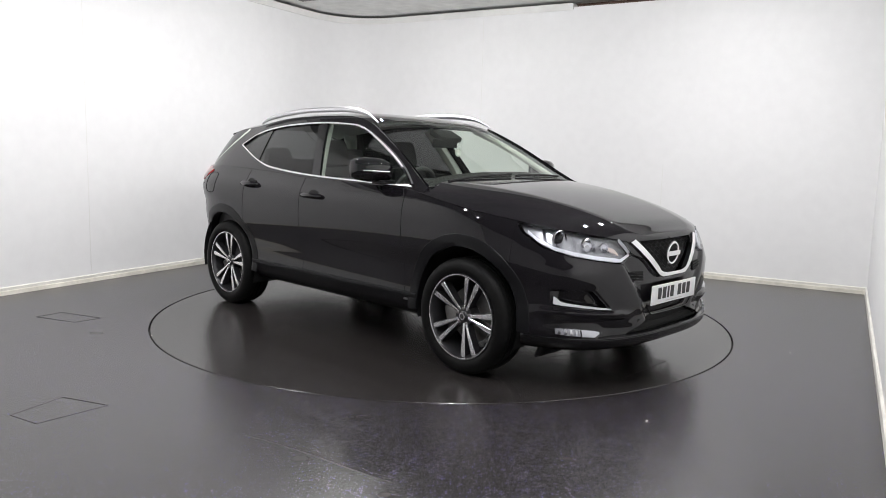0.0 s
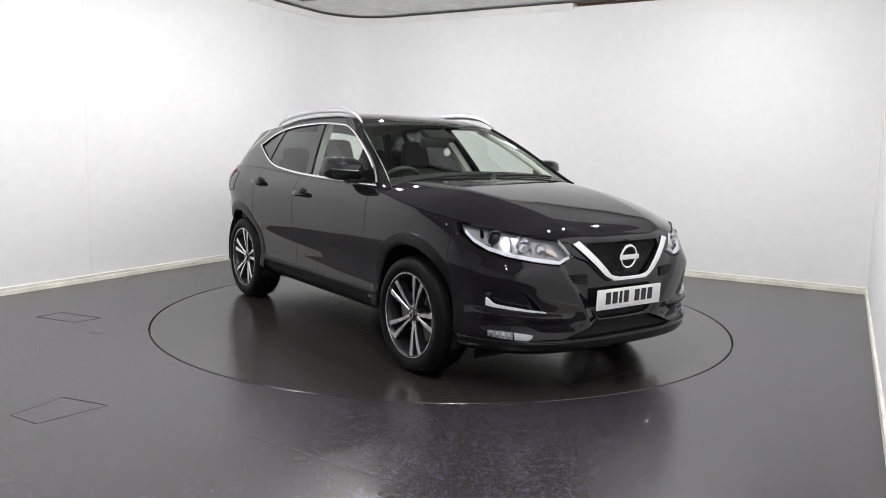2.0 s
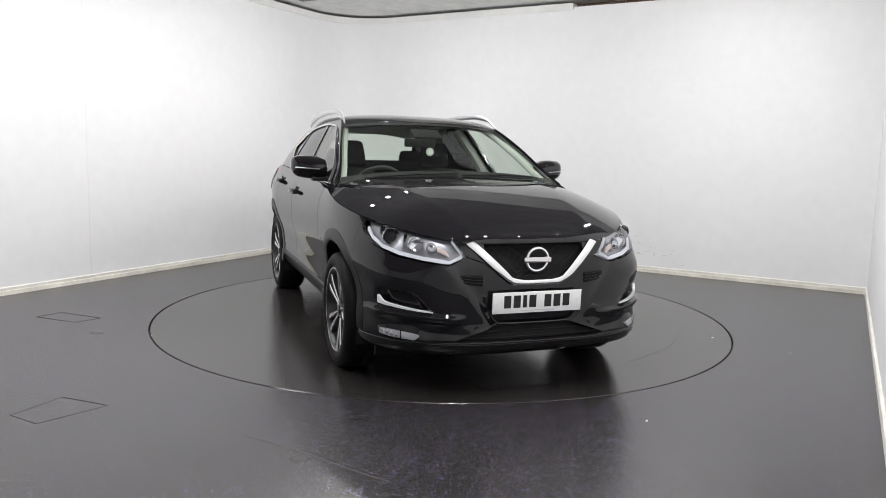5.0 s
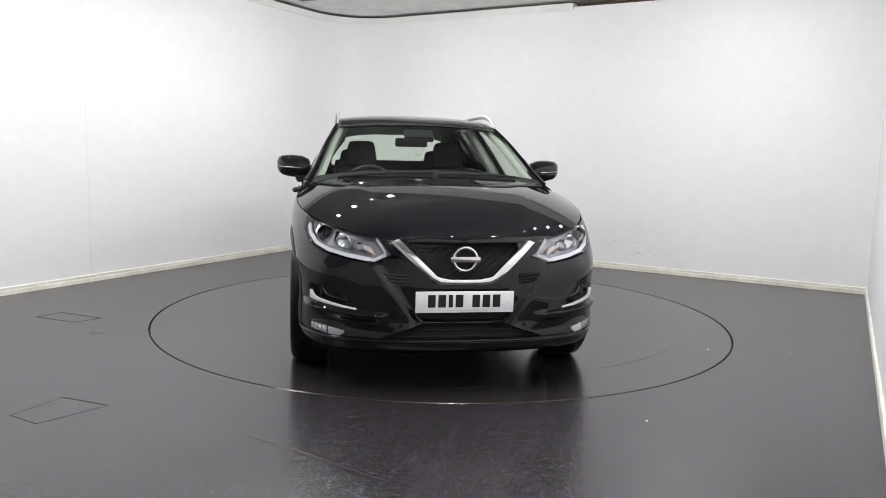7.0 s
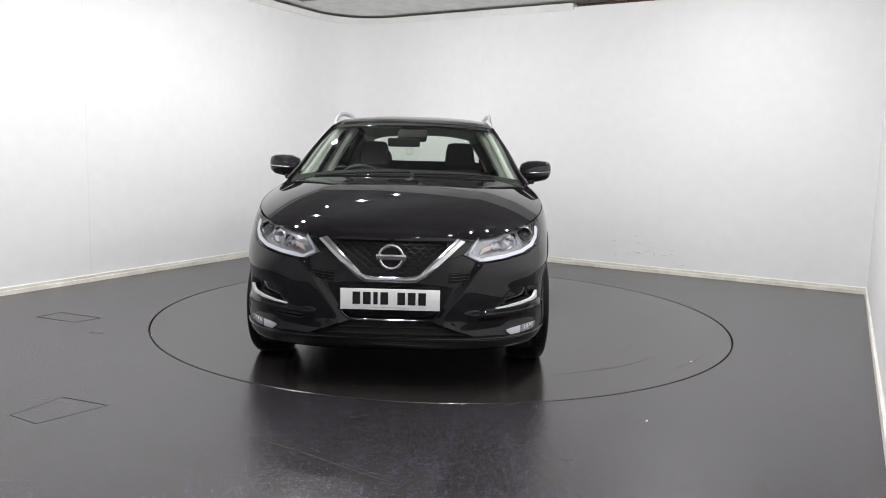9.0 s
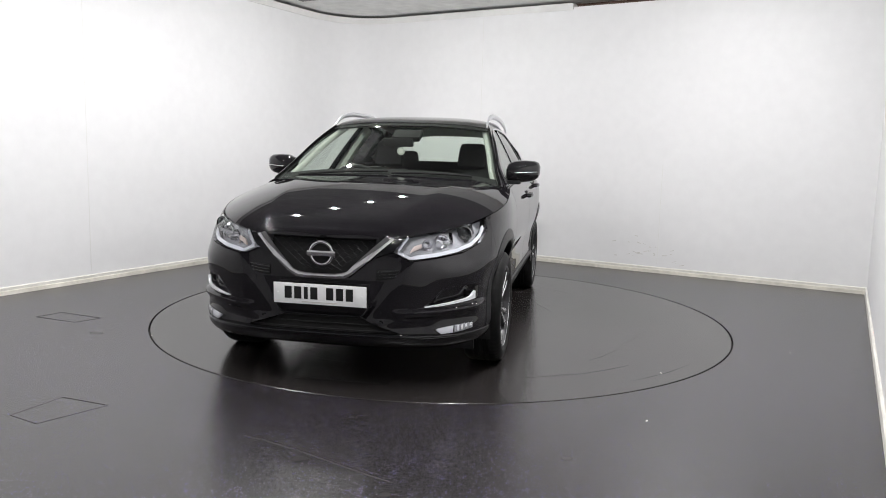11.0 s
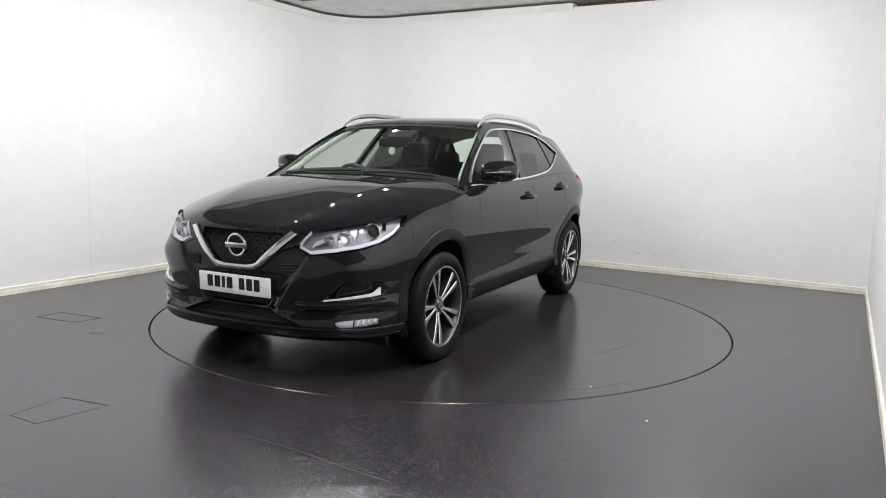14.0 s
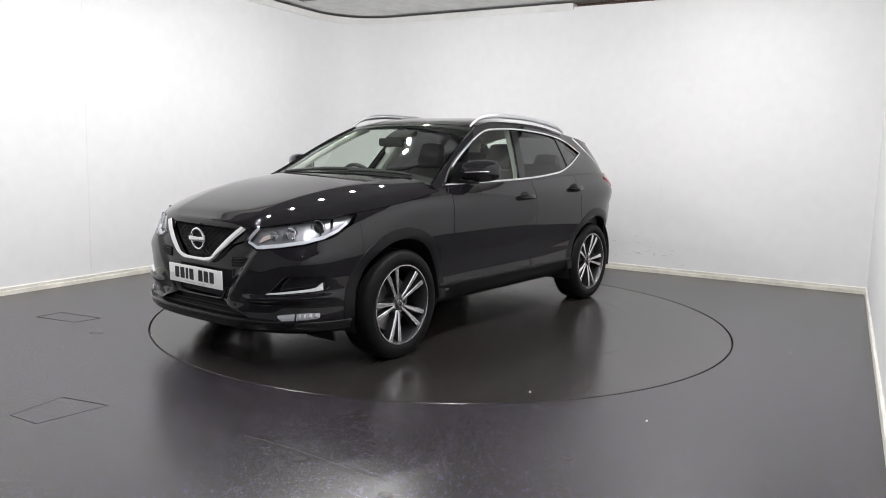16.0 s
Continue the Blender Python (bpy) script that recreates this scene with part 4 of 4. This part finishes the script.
        part("mirror_indicator", bm, M_SATIN, mir, "clear indicator strip on the mirror", m=pose(0.008, 0, 0))
        bm = bmesh.new()
        add_box(bm, (0.09, 0.13, 0.03), (0.57, s * 0.835, 1.082), (0, 0, 0), bevel=0.012)
        add_box(bm, (0.06, 0.05, 0.05), (0.55, s * 0.865, 1.095), bevel=0.012)
        part("mirror_stalk", bm, M_TRIM, mir, "black mirror foot")
        bm = bmesh.new()
        add_box(bm, (0.004, 0.15, 0.10), (0.448, s * 0.925, 1.156), (0, 0, s * -12), bevel=0.001)
        part("mirror_glass", bm, M_MIRROR, mir)
        # pale pillar trim inside
        bm = bmesh.new()
        add_tube(bm, [(x - 0.05, s * (spline(x, CANT_Y) - 0.038), top_z(x, spline(x, CANT_Y) - 0.038) - 0.034) for x in steps(0.88, 0.14, 16)], 0.024, 8)
        part("pillar_lining", bm, M_LINING, car, "pale inner windscreen pillar trim")
        bm = bmesh.new()
        add_tube(bm, [(-0.21 - 0.20 * f, s * (glass_y(-0.21 - 0.20 * f, 1.0 + 0.46 * f) - 0.075), 1.0 + 0.46 * f) for f in steps(0, 1, 10)], 0.042, 8)
        part("pillar_lining", bm, M_LINING, car, "pale inner door pillar trim")
        bm = bmesh.new()
        add_tube(bm, [(-1.45 - 0.25 * f, s * (glass_y(-1.45 - 0.25 * f, 1.40 - 0.28 * f) - 0.07), 1.40 - 0.28 * f) for f in steps(0, 1, 6)], 0.06, 8)
        part("pillar_lining", bm, M_LINING, car, "pale inner rear pillar trim")
        # inner door skin
        rows = [[(x, s * (side_y(x, z) - 0.06), z) for z in steps(0.34, smooth(x, BELT) - 0.01, 6)] for x in steps(0.86, -1.75, 12)]
        bm = bmesh.new()
        add_grid(bm, rows)
        part("door_lining", bm, M_DASH, car)
    both(side)
    # wipers
    for a, b in (((0.945, -0.62), (0.925, 0.02)), ((0.945, 0.05), (0.905, 0.60))):
        bm = bmesh.new()
        pts = []
        for f in steps(0, 1, 12):
            x, y = a[0] + (b[0] - a[0]) * f, a[1] + (b[1] - a[1]) * f
            pts.append((x, y, top_z(x, y) + 0.012))
        add_tube(bm, pts, 0.008, 6)
        part("wiper", bm, M_DARK, car, "black windscreen wiper")


def build_interior(car):
    bm = bmesh.new()
    add_box(bm, (3.7, 1.06, 0.16), (0, 0, 0.31), bevel=0.02)
    add_box(bm, (1.80, 1.62, 0.10), (0, 0, 0.33), bevel=0.02)
    part("underbody", bm, M_DARK, car, "black underside of the car")
    bm = bmesh.new()
    add_box(bm, (0.05, 1.55, 0.62), (0.96, 0, 0.70))
    part("bulkhead", bm, M_DARK, car)
    # dashboard
    rows = [[(x, y, z + 0.02 * math.cos(y * 2)) for y in steps(-0.74, 0.74, 15)] for x, z in ((0.90, 1.02), (0.78, 1.045), (0.62, 1.05), (0.50, 1.03), (0.45, 0.97), (0.48, 0.80), (0.55, 0.62))]
    bm = bmesh.new()
    add_grid(bm, rows)
    outward(bm, (0.75, 0, 0.7))
    dash = part("dashboard", bm, M_DASH, car, "dark grey soft dashboard")
    bm = bmesh.new()
    add_box(bm, (0.14, 0.34, 0.07), (0.56, -0.37, 1.065), bevel=0.03)
    part("instrument_hood", bm, M_DASH, dash)
    # steering wheel, on the right-hand side
    tilt = pose(0.36, -0.37, 1.0, 0, -62, 0)
    st = new("steering_wheel")
    st.parent = car
    st.matrix_basis = tilt
    bm = bmesh.new()
    add_tube(bm, [(0.185 * math.cos(2 * math.pi * k / 40), 0.185 * math.sin(2 * math.pi * k / 40), 0) for k in range(41)], 0.016, 8, caps=False)
    part("wheel_rim", bm, M_DASH, st)
    bm = bmesh.new()
    add_box(bm, (0.13, 0.16, 0.05), (0, 0, 0), bevel=0.02)
    add_box(bm, (0.03, 0.34, 0.02), (0.01, 0, 0), bevel=0.006)
    add_box(bm, (0.17, 0.04, 0.02), (-0.09, 0, 0), bevel=0.006)
    part("wheel_hub", bm, M_DASH, st)
    # seats

    def seat(x, y, wide, rear=False):
        o = new("rear_seat" if rear else "front_seat")
        o.parent = car
        o.matrix_basis = pose(x, y, 0.05 if rear else 0)
        bm = bmesh.new()
        add_box(bm, (0.50, wide, 0.16), (0.12, 0, 0.60), (0, -6, 0), bevel=0.05)
        part("cushion", bm, M_CLOTH, o)
        bm = bmesh.new()
        add_box(bm, (0.13, wide, 0.58), (-0.17, 0, 0.86), (0, -18, 0), bevel=0.055, taper=0.74 if not rear else 0.95)
        part("backrest", bm, M_CLOTH, o)
        for dy in ((-0.40, 0.40) if rear else (0,)):
            bm = bmesh.new()
            add_box(bm, (0.11, 0.27, 0.17 if rear else 0.22), (-0.30, dy, 1.15 if rear else 1.25), (0, -12, 0), bevel=0.05, taper=0.82)
            part("headrest", bm, M_CLOTH, o)
            for q in (-0.06, 0.06):
                bm = bmesh.new()
                add_tube(bm, [(-0.27, dy + q, 1.02), (-0.29, dy + q, 1.2)], 0.006, 6)
                part("headrest_post", bm, M_DASH, o)
    seat(-0.25, 0.37, 0.50), seat(-0.25, -0.37, 0.50), seat(-0.98, 0, 1.22, True)
    bm = bmesh.new()
    add_box(bm, (0.9, 0.22, 0.3), (0.1, 0, 0.55), bevel=0.03)
    part("centre_console", bm, M_DASH, car)
    # parcel shelf and boot floor
    bm = bmesh.new()
    add_box(bm, (0.62, 1.1, 0.03), (-1.60, 0, 0.99), bevel=0.008)
    part("parcel_shelf", bm, M_DASH, car)
    # inner mirror with the sensor box, and a round tag that hangs from it
    mi = new("interior_mirror")
    mi.parent = car
    bm = bmesh.new()
    add_box(bm, (0.14, 0.22, 0.045), (0.31, 0, 1.398), (0, 26, 0), bevel=0.018)
    part("sensor_box", bm, M_DARK, mi, "dark camera housing at the top of the windscreen")
    bm = bmesh.new()
    add_box(bm, (0.035, 0.24, 0.065), (0.36, -0.06, 1.345), (0, 8, 0), bevel=0.014)
    part("mirror_body", bm, M_DARK, mi)
    bm = bmesh.new()
    add_tube(bm, [(0.40, -0.013, 1.345), (0.44, -0.013, 1.305)], 0.0015, 5)
    part("cord", bm, M_DARK, mi)
    bm = bmesh.new()
    bmesh.ops.create_cone(bm, cap_ends=True, segments=28, radius1=0.029, radius2=0.029, depth=0.006, matrix=pose(0.45, -0.013, 1.280, 0, 90, 0))
    tag = part("air_freshener", bm, M_LINING, mi, "small round pale tag hanging behind the windscreen")
    bm = bmesh.new()
    bmesh.ops.create_cone(bm, cap_ends=True, segments=24, radius1=0.018, radius2=0.018, depth=0.003, matrix=pose(0.455, -0.013, 1.280, 0, 90, 0))
    part("tag_face", bm, M_SCUFF, mi)


def build_face(car):
    # grille: dark back, lattice, bright V
    back = []
    for z in steps(0.60, 0.83, 8):
        w = 0.12 + (0.40 - 0.12) * max(0, (z - 0.60) / 0.22)
        back.append([(front_x(y, z) - 0.055, y, z) for y in steps(-w, w, 15)])
    bm = bmesh.new()
    add_grid(bm, back)
    outward(bm, (0, 0, 0.6))
    g = part("grille", rim(bm, 0.02), M_DARK, car, "black radiator grille")
    for i in range(9):
        z0 = 0.652 + 0.0205 * i
        w = 0.07 + (0.335 - 0.07) * (z0 - 0.625) / 0.20
        n = max(3, round(w / 0.024))
        bm = bmesh.new()
        pts = [(front_x(w * k / n, z0) - 0.022, w * k / n, z0 + (0.0075 if (k + i) % 2 else -0.0075)) for k in range(-n, n + 1)]
        add_tube(bm, pts, 0.0032, 6)
        part("lattice_bar", bm, M_TRIM, g)
    # bonnet-side black bar over the grille
    bm = bmesh.new()
    add_tube(bm, [(front_x(y, 0.822) - 0.012, y, 0.820) for y in steps(-0.40, 0.40, 21)], 0.012, 8)
    part("grille_bar", bm, M_GLOSS, g)
    rows = []
    arm = [(0.364, 0.826, 0.034), (0.311, 0.777, 0.033), (0.250, 0.720, 0.032), (0.198, 0.671, 0.030), (0.166, 0.641, 0.027), (0.128, 0.622, 0.018), (0.08, 0.618, 0.013), (0.0, 0.618, 0.012)]
    path = arm
    for s in (1, -1):
        for i, (y, z, h) in enumerate(path if s == 1 else path[-2::-1]):
            f = min(1, max(0, (y - 0.10) / 0.06))
            dy, dz = 0.80 * f, -0.60 * f - (1 - f)
            L = math.hypot(dy, dz)
            dy, dz = dy / L, dz / L
            row = []
            for d in steps(-h, h, 5):
                yy, zz = y + dy * d * 0.8, z + dz * d * (0.35 if f == 1 else 1.0)
                row.append((front_x(yy, zz) + 0.014 - 0.004 * abs(d / h) ** 2, s * yy, zz))
            rows.append(row)
    bm = bmesh.new()
    add_grid(bm, rows)
    outward(bm, (0, 0, 0.6))
    part("grille_surround", rim(bm, 0.035), M_CHROME, car, "broad chrome V round the grille")
    # round emblem: ring and bar
    e = new("emblem")
    e.parent = car
    e.matrix_basis = pose(2.160, 0, 0.735, 0, 4, 0)
    bm = bmesh.new()
    rows = []
    for k in range(49):
        a = 2 * math.pi * k / 48
        rows.append([(0.004 + 0.008 * math.sin(b), (0.061 + 0.009 * math.cos(b)) * math.cos(a), (0.061 + 0.009 * math.cos(b)) * math.sin(a)) for b in (2 * math.pi * q / 10 for q in range(11))])
    add_grid(bm, rows)
    solid(bm)
    part("emblem_ring", bm, M_CHROME, e, "chrome ring")
    bm = bmesh.new()
    add_box(bm, (0.012, 0.158, 0.030), (0.008, 0, 0), bevel=0.003)
    part("emblem_bar", bm, M_CHROME, e, "chrome bar across the ring")
    bm = bmesh.new()
    bmesh.ops.create_circle(bm, cap_ends=True, segments=36, radius=0.056, matrix=pose(-0.006, 0, 0, 0, 90, 0))
    part("emblem_back", bm, M_DARK, e)
    # number plate with plain bars for its characters
    p = new("number_plate")
    p.parent = car
    p.matrix_basis = pose(2.188, 0, 0.5145, 0, 2, 0)
    bm = bmesh.new()
    add_box(bm, (0.008, 0.520, 0.112), bevel=0.003)
    part("plate", bm, M_PLATE, p, "white reflective plate")
    at = -0.196
    for i in range(7):
        if i == 4:
            at += 0.034
        wd = 0.022 if i == 2 else 0.040
        bm = bmesh.new()
        add_box(bm, (0.0012, wd, 0.066), (0.0048, at + wd / 2, 0.006))
        part("plain_bar", bm, M_INK, p)
        at += wd + 0.0145
    bm = bmesh.new()
    add_box(bm, (0.0012, 0.20, 0.004), (0.0048, 0, -0.043))
    part("plain_bar", bm, M_SCUFF, p)
    for y in (-0.235, 0.235):
        bm = bmesh.new()
        bmesh.ops.create_cone(bm, cap_ends=True, segments=14, radius1=0.006, radius2=0.005, depth=0.003, matrix=pose(0.0052, y, 0, 0, 90, 0))
        part("plate_screw", bm, M_PLATE, p)
    # bright line under the plate
    bm = bmesh.new()
    add_tube(bm, [(front_x(y, z) + 0.003, y, z) for y, z in ((-0.27, 0.462), (-0.245, 0.425), (-0.215, 0.403), (-0.1, 0.400), (0, 0.400), (0.1, 0.400), (0.215, 0.403), (0.245, 0.425), (0.27, 0.462))], 0.006, 6)
    part("intake_edge", bm, M_GLOSS, car, "gloss black edge below the number plate")
    # parking sensors
    for y in (-0.33, 0.33):
        bm = bmesh.new()
        bmesh.ops.create_cone(bm, cap_ends=True, segments=18, radius1=0.017, radius2=0.014, depth=0.014, matrix=pose(front_x(y, 0.385) - 0.005, y, 0.375, 0, 90, 0))
        part("parking_sensor", bm, M_TRIM, car)

    def lamps(r):
        s = -1 if r else 1
        # side air slot, light guide and fog lamp
        slot = [(0.30, 0.628, 0.028), (0.36, 0.632, 0.026), (0.42, 0.640, 0.020)]
        st = strip_on(slot, 0, -0.015, 0.012, M_DARK, "air_slot", car, "black slatted air slot", r)
        for q in (-0.016, 0.0, 0.016):
            bm = bmesh.new()
            add_tube(bm, [(front_x(y, z + q) - 0.013, s * y, z + q) for y, z, h in slot], 0.0035, 6)
            part("slot_bar", bm, M_TRIM, st)
        strip_on([(0.560, 0.466, 0.0022), (0.63, 0.474, 0.0042), (0.70, 0.484, 0.0055), (0.76, 0.493, 0.0065), (0.778, 0.498, 0.009), (0.789, 0.508, 0.016), (0.796, 0.514, 0.020)], 0, 0.014, 0.016, M_DRL, "light_guide", car, "bright boomerang trim", r)
        fog = strip_on([(0.613, 0.346, 0.003), (0.64, 0.335, 0.020), (0.71, 0.342, 0.022), (0.77, 0.347, 0.022), (0.792, 0.349, 0.018)], 0, 0.010, 0.012, M_LENS, "fog_lamp", car, "clear fog lamp", r)
        strip_on([(0.622, 0.343, 0.005), (0.645, 0.336, 0.017), (0.70, 0.341, 0.019)], 0, 0.004, 0.01, M_SATIN, "fog_reflector", fog, "silver ribbed reflector", r)
        strip_on([(0.706, 0.342, 0.019), (0.75, 0.345, 0.019), (0.788, 0.348, 0.014)], 0, 0.003, 0.01, M_LAMPBOX, "fog_bowl", fog, "grey bowl", r)
        for y in (0.718, 0.737, 0.756, 0.775):
            strip_on([(y, 0.342 + (y - 0.712) * 0.09, 0.014), (y + 0.008, 0.343 + (y - 0.712) * 0.09, 0.015)], 0, 0.007, 0.004, M_REFL, "fog_rib", fog, "", r)
        # gloss panel between the bright V and the headlamp
        rows = []
        for y in steps(0.29, 0.448, 14):
            lo = lin(y, [(0.29, 0.722), (0.384, 0.755), (0.448, 0.832)])
            rows.append([(front_x(y, z) - 0.004, s * y, z) for z in steps(lo, max(lo + 0.001, 0.822), 6)])
        bm = bmesh.new()
        add_grid(bm, rows)
        outward(bm, (0, 0, 0.6))
        part("lamp_surround", rim(bm, 0.01), M_GLOSS, car, "gloss black panel beside the headlamp")
        # headlamp: top edge under the bonnet, bottom edge over the bumper
        ks = sorted(set(steps(col_k(0.384), 1, 40) + [col_k(0.450), col_k(0.470)]))
        bot = [(0.384, 0.749), (0.470, 0.709), (0.60, 0.726), (0.72, 0.749), (0.80, 0.791), (0.845, 0.858), (0.862, 0.908)]
        def patch(off, inset=0.0):
            rows = []
            for k in ks:
                y = 0.862 * math.sin(k * math.pi / 2)
                b = lin(y, bot) + inset
                t = b + 0.05
                for _ in range(8):
                    t = smooth(front_point(k, t)[0], BELT) - 0.004 - inset
                t = max(min(t, lin(y, [(0.384, 0.754), (0.450, 0.838), (0.455, 2.0)])), b + 0.0005)
                rows.append([front_point(k, z, off) for z in steps(b, t, 10)])
            return mirrored(rows) if r else rows
        bm = bmesh.new()
        add_grid(bm, patch(0.0015))
        clean(bm)
        outward(bm, (0, 0, 0.6))
        h = part("headlight", rim(bm, 0.02), M_LENS, car, "clear headlamp lens")
        bm = bmesh.new()
        add_grid(bm, patch(-0.055, -0.003))
        clean(bm)
        outward(bm, (0, 0, 0.6))
        part("lamp_housing", bm, M_LAMPBOX, h, "grey lamp housing")

        def bowl(y, z, rad, name, m, lens):
            k = col_k(y)
            p, q = Vector(front_point(k, z, -0.036)), Vector(front_point(k, z, 0.0))
            mt = Matrix.Translation((p.x, s * p.y, p.z)) @ pose(0, 0, 0, 0, 0, -90 + s * 14)
            bm = bmesh.new()
            add_lathe(bm, [(rad, 0.022), (rad * 1.06, 0.018), (rad * 0.98, 0.0), (rad * 0.6, -0.012), (rad * 0.05, -0.014)], 28)
            part(name, solid(bm), m, h, m=mt)
            if lens:
                bm = bmesh.new()
                add_lathe(bm, [(rad * 0.74, 0.002), (rad * 0.62, 0.014), (rad * 0.35, 0.022), (0.0005, 0.024)], 24)
                part("projector_lens", solid(bm), M_GLOSS, h, "dark projector lens", mt)
        bowl(0.752, 0.836, 0.043, "projector_ring", M_REFL, True)
        bowl(0.640, 0.806, 0.038, "reflector_bowl", M_REFL, False)
        bowl(0.560, 0.790, 0.027, "reflector_bowl", M_REFL, False)
        # bright fins between the bowls
        for y, z, hh in ((0.525, 0.770, 0.020), (0.600, 0.790, 0.030), (0.690, 0.815, 0.034), (0.795, 0.860, 0.026)):
            rows = [[front_point(col_k(y + q), z + d, o) for d in steps(-hh, hh, 3)] for q, o in ((-0.006, -0.050), (0.0, -0.024), (0.006, -0.050))]
            bm = bmesh.new()
            add_grid(bm, mirrored(rows) if r else rows)
            outward(bm, (0, 0, 0.6))
            part("reflector_fin", bm, M_REFL, h)

        def inner(pts, off, m, name, label):
            rows = [[tuple(Vector(front_point(col_k(y), z + d, off)) * 1.0) for d in steps(-hh, hh, 4)] for y, z, hh in pts]
            bm = bmesh.new()
            add_grid(bm, mirrored(rows) if r else rows)
            outward(bm, (0, 0, 0.6))
            part(name, rim(bm, 0.012), m, h, label)
        inner([(0.462, 0.722, 0.006), (0.50, 0.727, 0.010), (0.60, 0.740, 0.0095), (0.70, 0.760, 0.0095), (0.77, 0.787, 0.0095), (0.812, 0.826, 0.0095), (0.835, 0.868, 0.0095)], -0.010, M_DRL, "running_light", "white running light strip")
        inner([(0.470, 0.722, 0.007), (0.405, 0.753, 0.009), (0.430, 0.788, 0.009), (0.462, 0.826, 0.008)], -0.012, M_DRL, "running_light", "white running light strip")
        inner([(0.470, 0.752, 0.004), (0.490, 0.770, 0.012), (0.53, 0.785, 0.010)], -0.025, M_AMBER, "indicator", "pale amber indicator reflector")
    both(lamps)


def build_car():
    car = new("car")
    tagged(car, "glossy black crossover car with silver roof rails on the turntable", "car")
    build_shell(car)
    build_bonnet(car)
    build_fuel_flap(car)
    build_cabin(car)
    build_interior(car)
    build_face(car)
    proto = make_wheel(car)
    for x, y, turn in ((AXLE, 0.790, 59), (-AXLE, 0.766, 15), (AXLE, -0.790, 16), (-AXLE, -0.766, 30)):
        mount(proto, x, y, turn, car)
    for c in list(proto.children):
        bpy.data.objects.remove(c)
    bpy.data.objects.remove(proto)
    return car


car = build_car()

# a few things that lie on the turntable and turn with it
bm = bmesh.new()
add_box(bm, (0.012, 0.008, 0.003), (0, 0, 0.0016), bevel=0.0006)
chip = part("paper_chip", bm, M_CHIP)
tagged(chip, "tiny white paper chip lying on the turntable", "paper chip")


def motions():
    """The turntable carries the car round at an even speed."""
    ox, oy = -0.0680, -0.2498
    turn = [(0, -43.99), (1, -49.02), (2, -54.10), (3, -59.23), (4, -64.39), (5, -69.58), (6, -74.79), (7, -80.02), (8, -85.27), (9, -90.52),
            (10, -95.78), (11, -101.04), (12, -106.28), (13, -111.51), (14, -116.72), (15, -121.90), (16, -127.05)]
    spin = [(t, pose(0, 0, 0, 0, 0, a)) for t, a in turn]
    walk(turntable, [(t, pose(0, TABLE_Y, 0) @ m) for t, m in spin])
    walk(car, [(t, m @ pose(ox, oy, 0)) for t, m in spin])
    walk(chip, [(t, m @ pose(1.309, 1.606, 0, 0, 0, 30)) for t, m in spin])


motions()
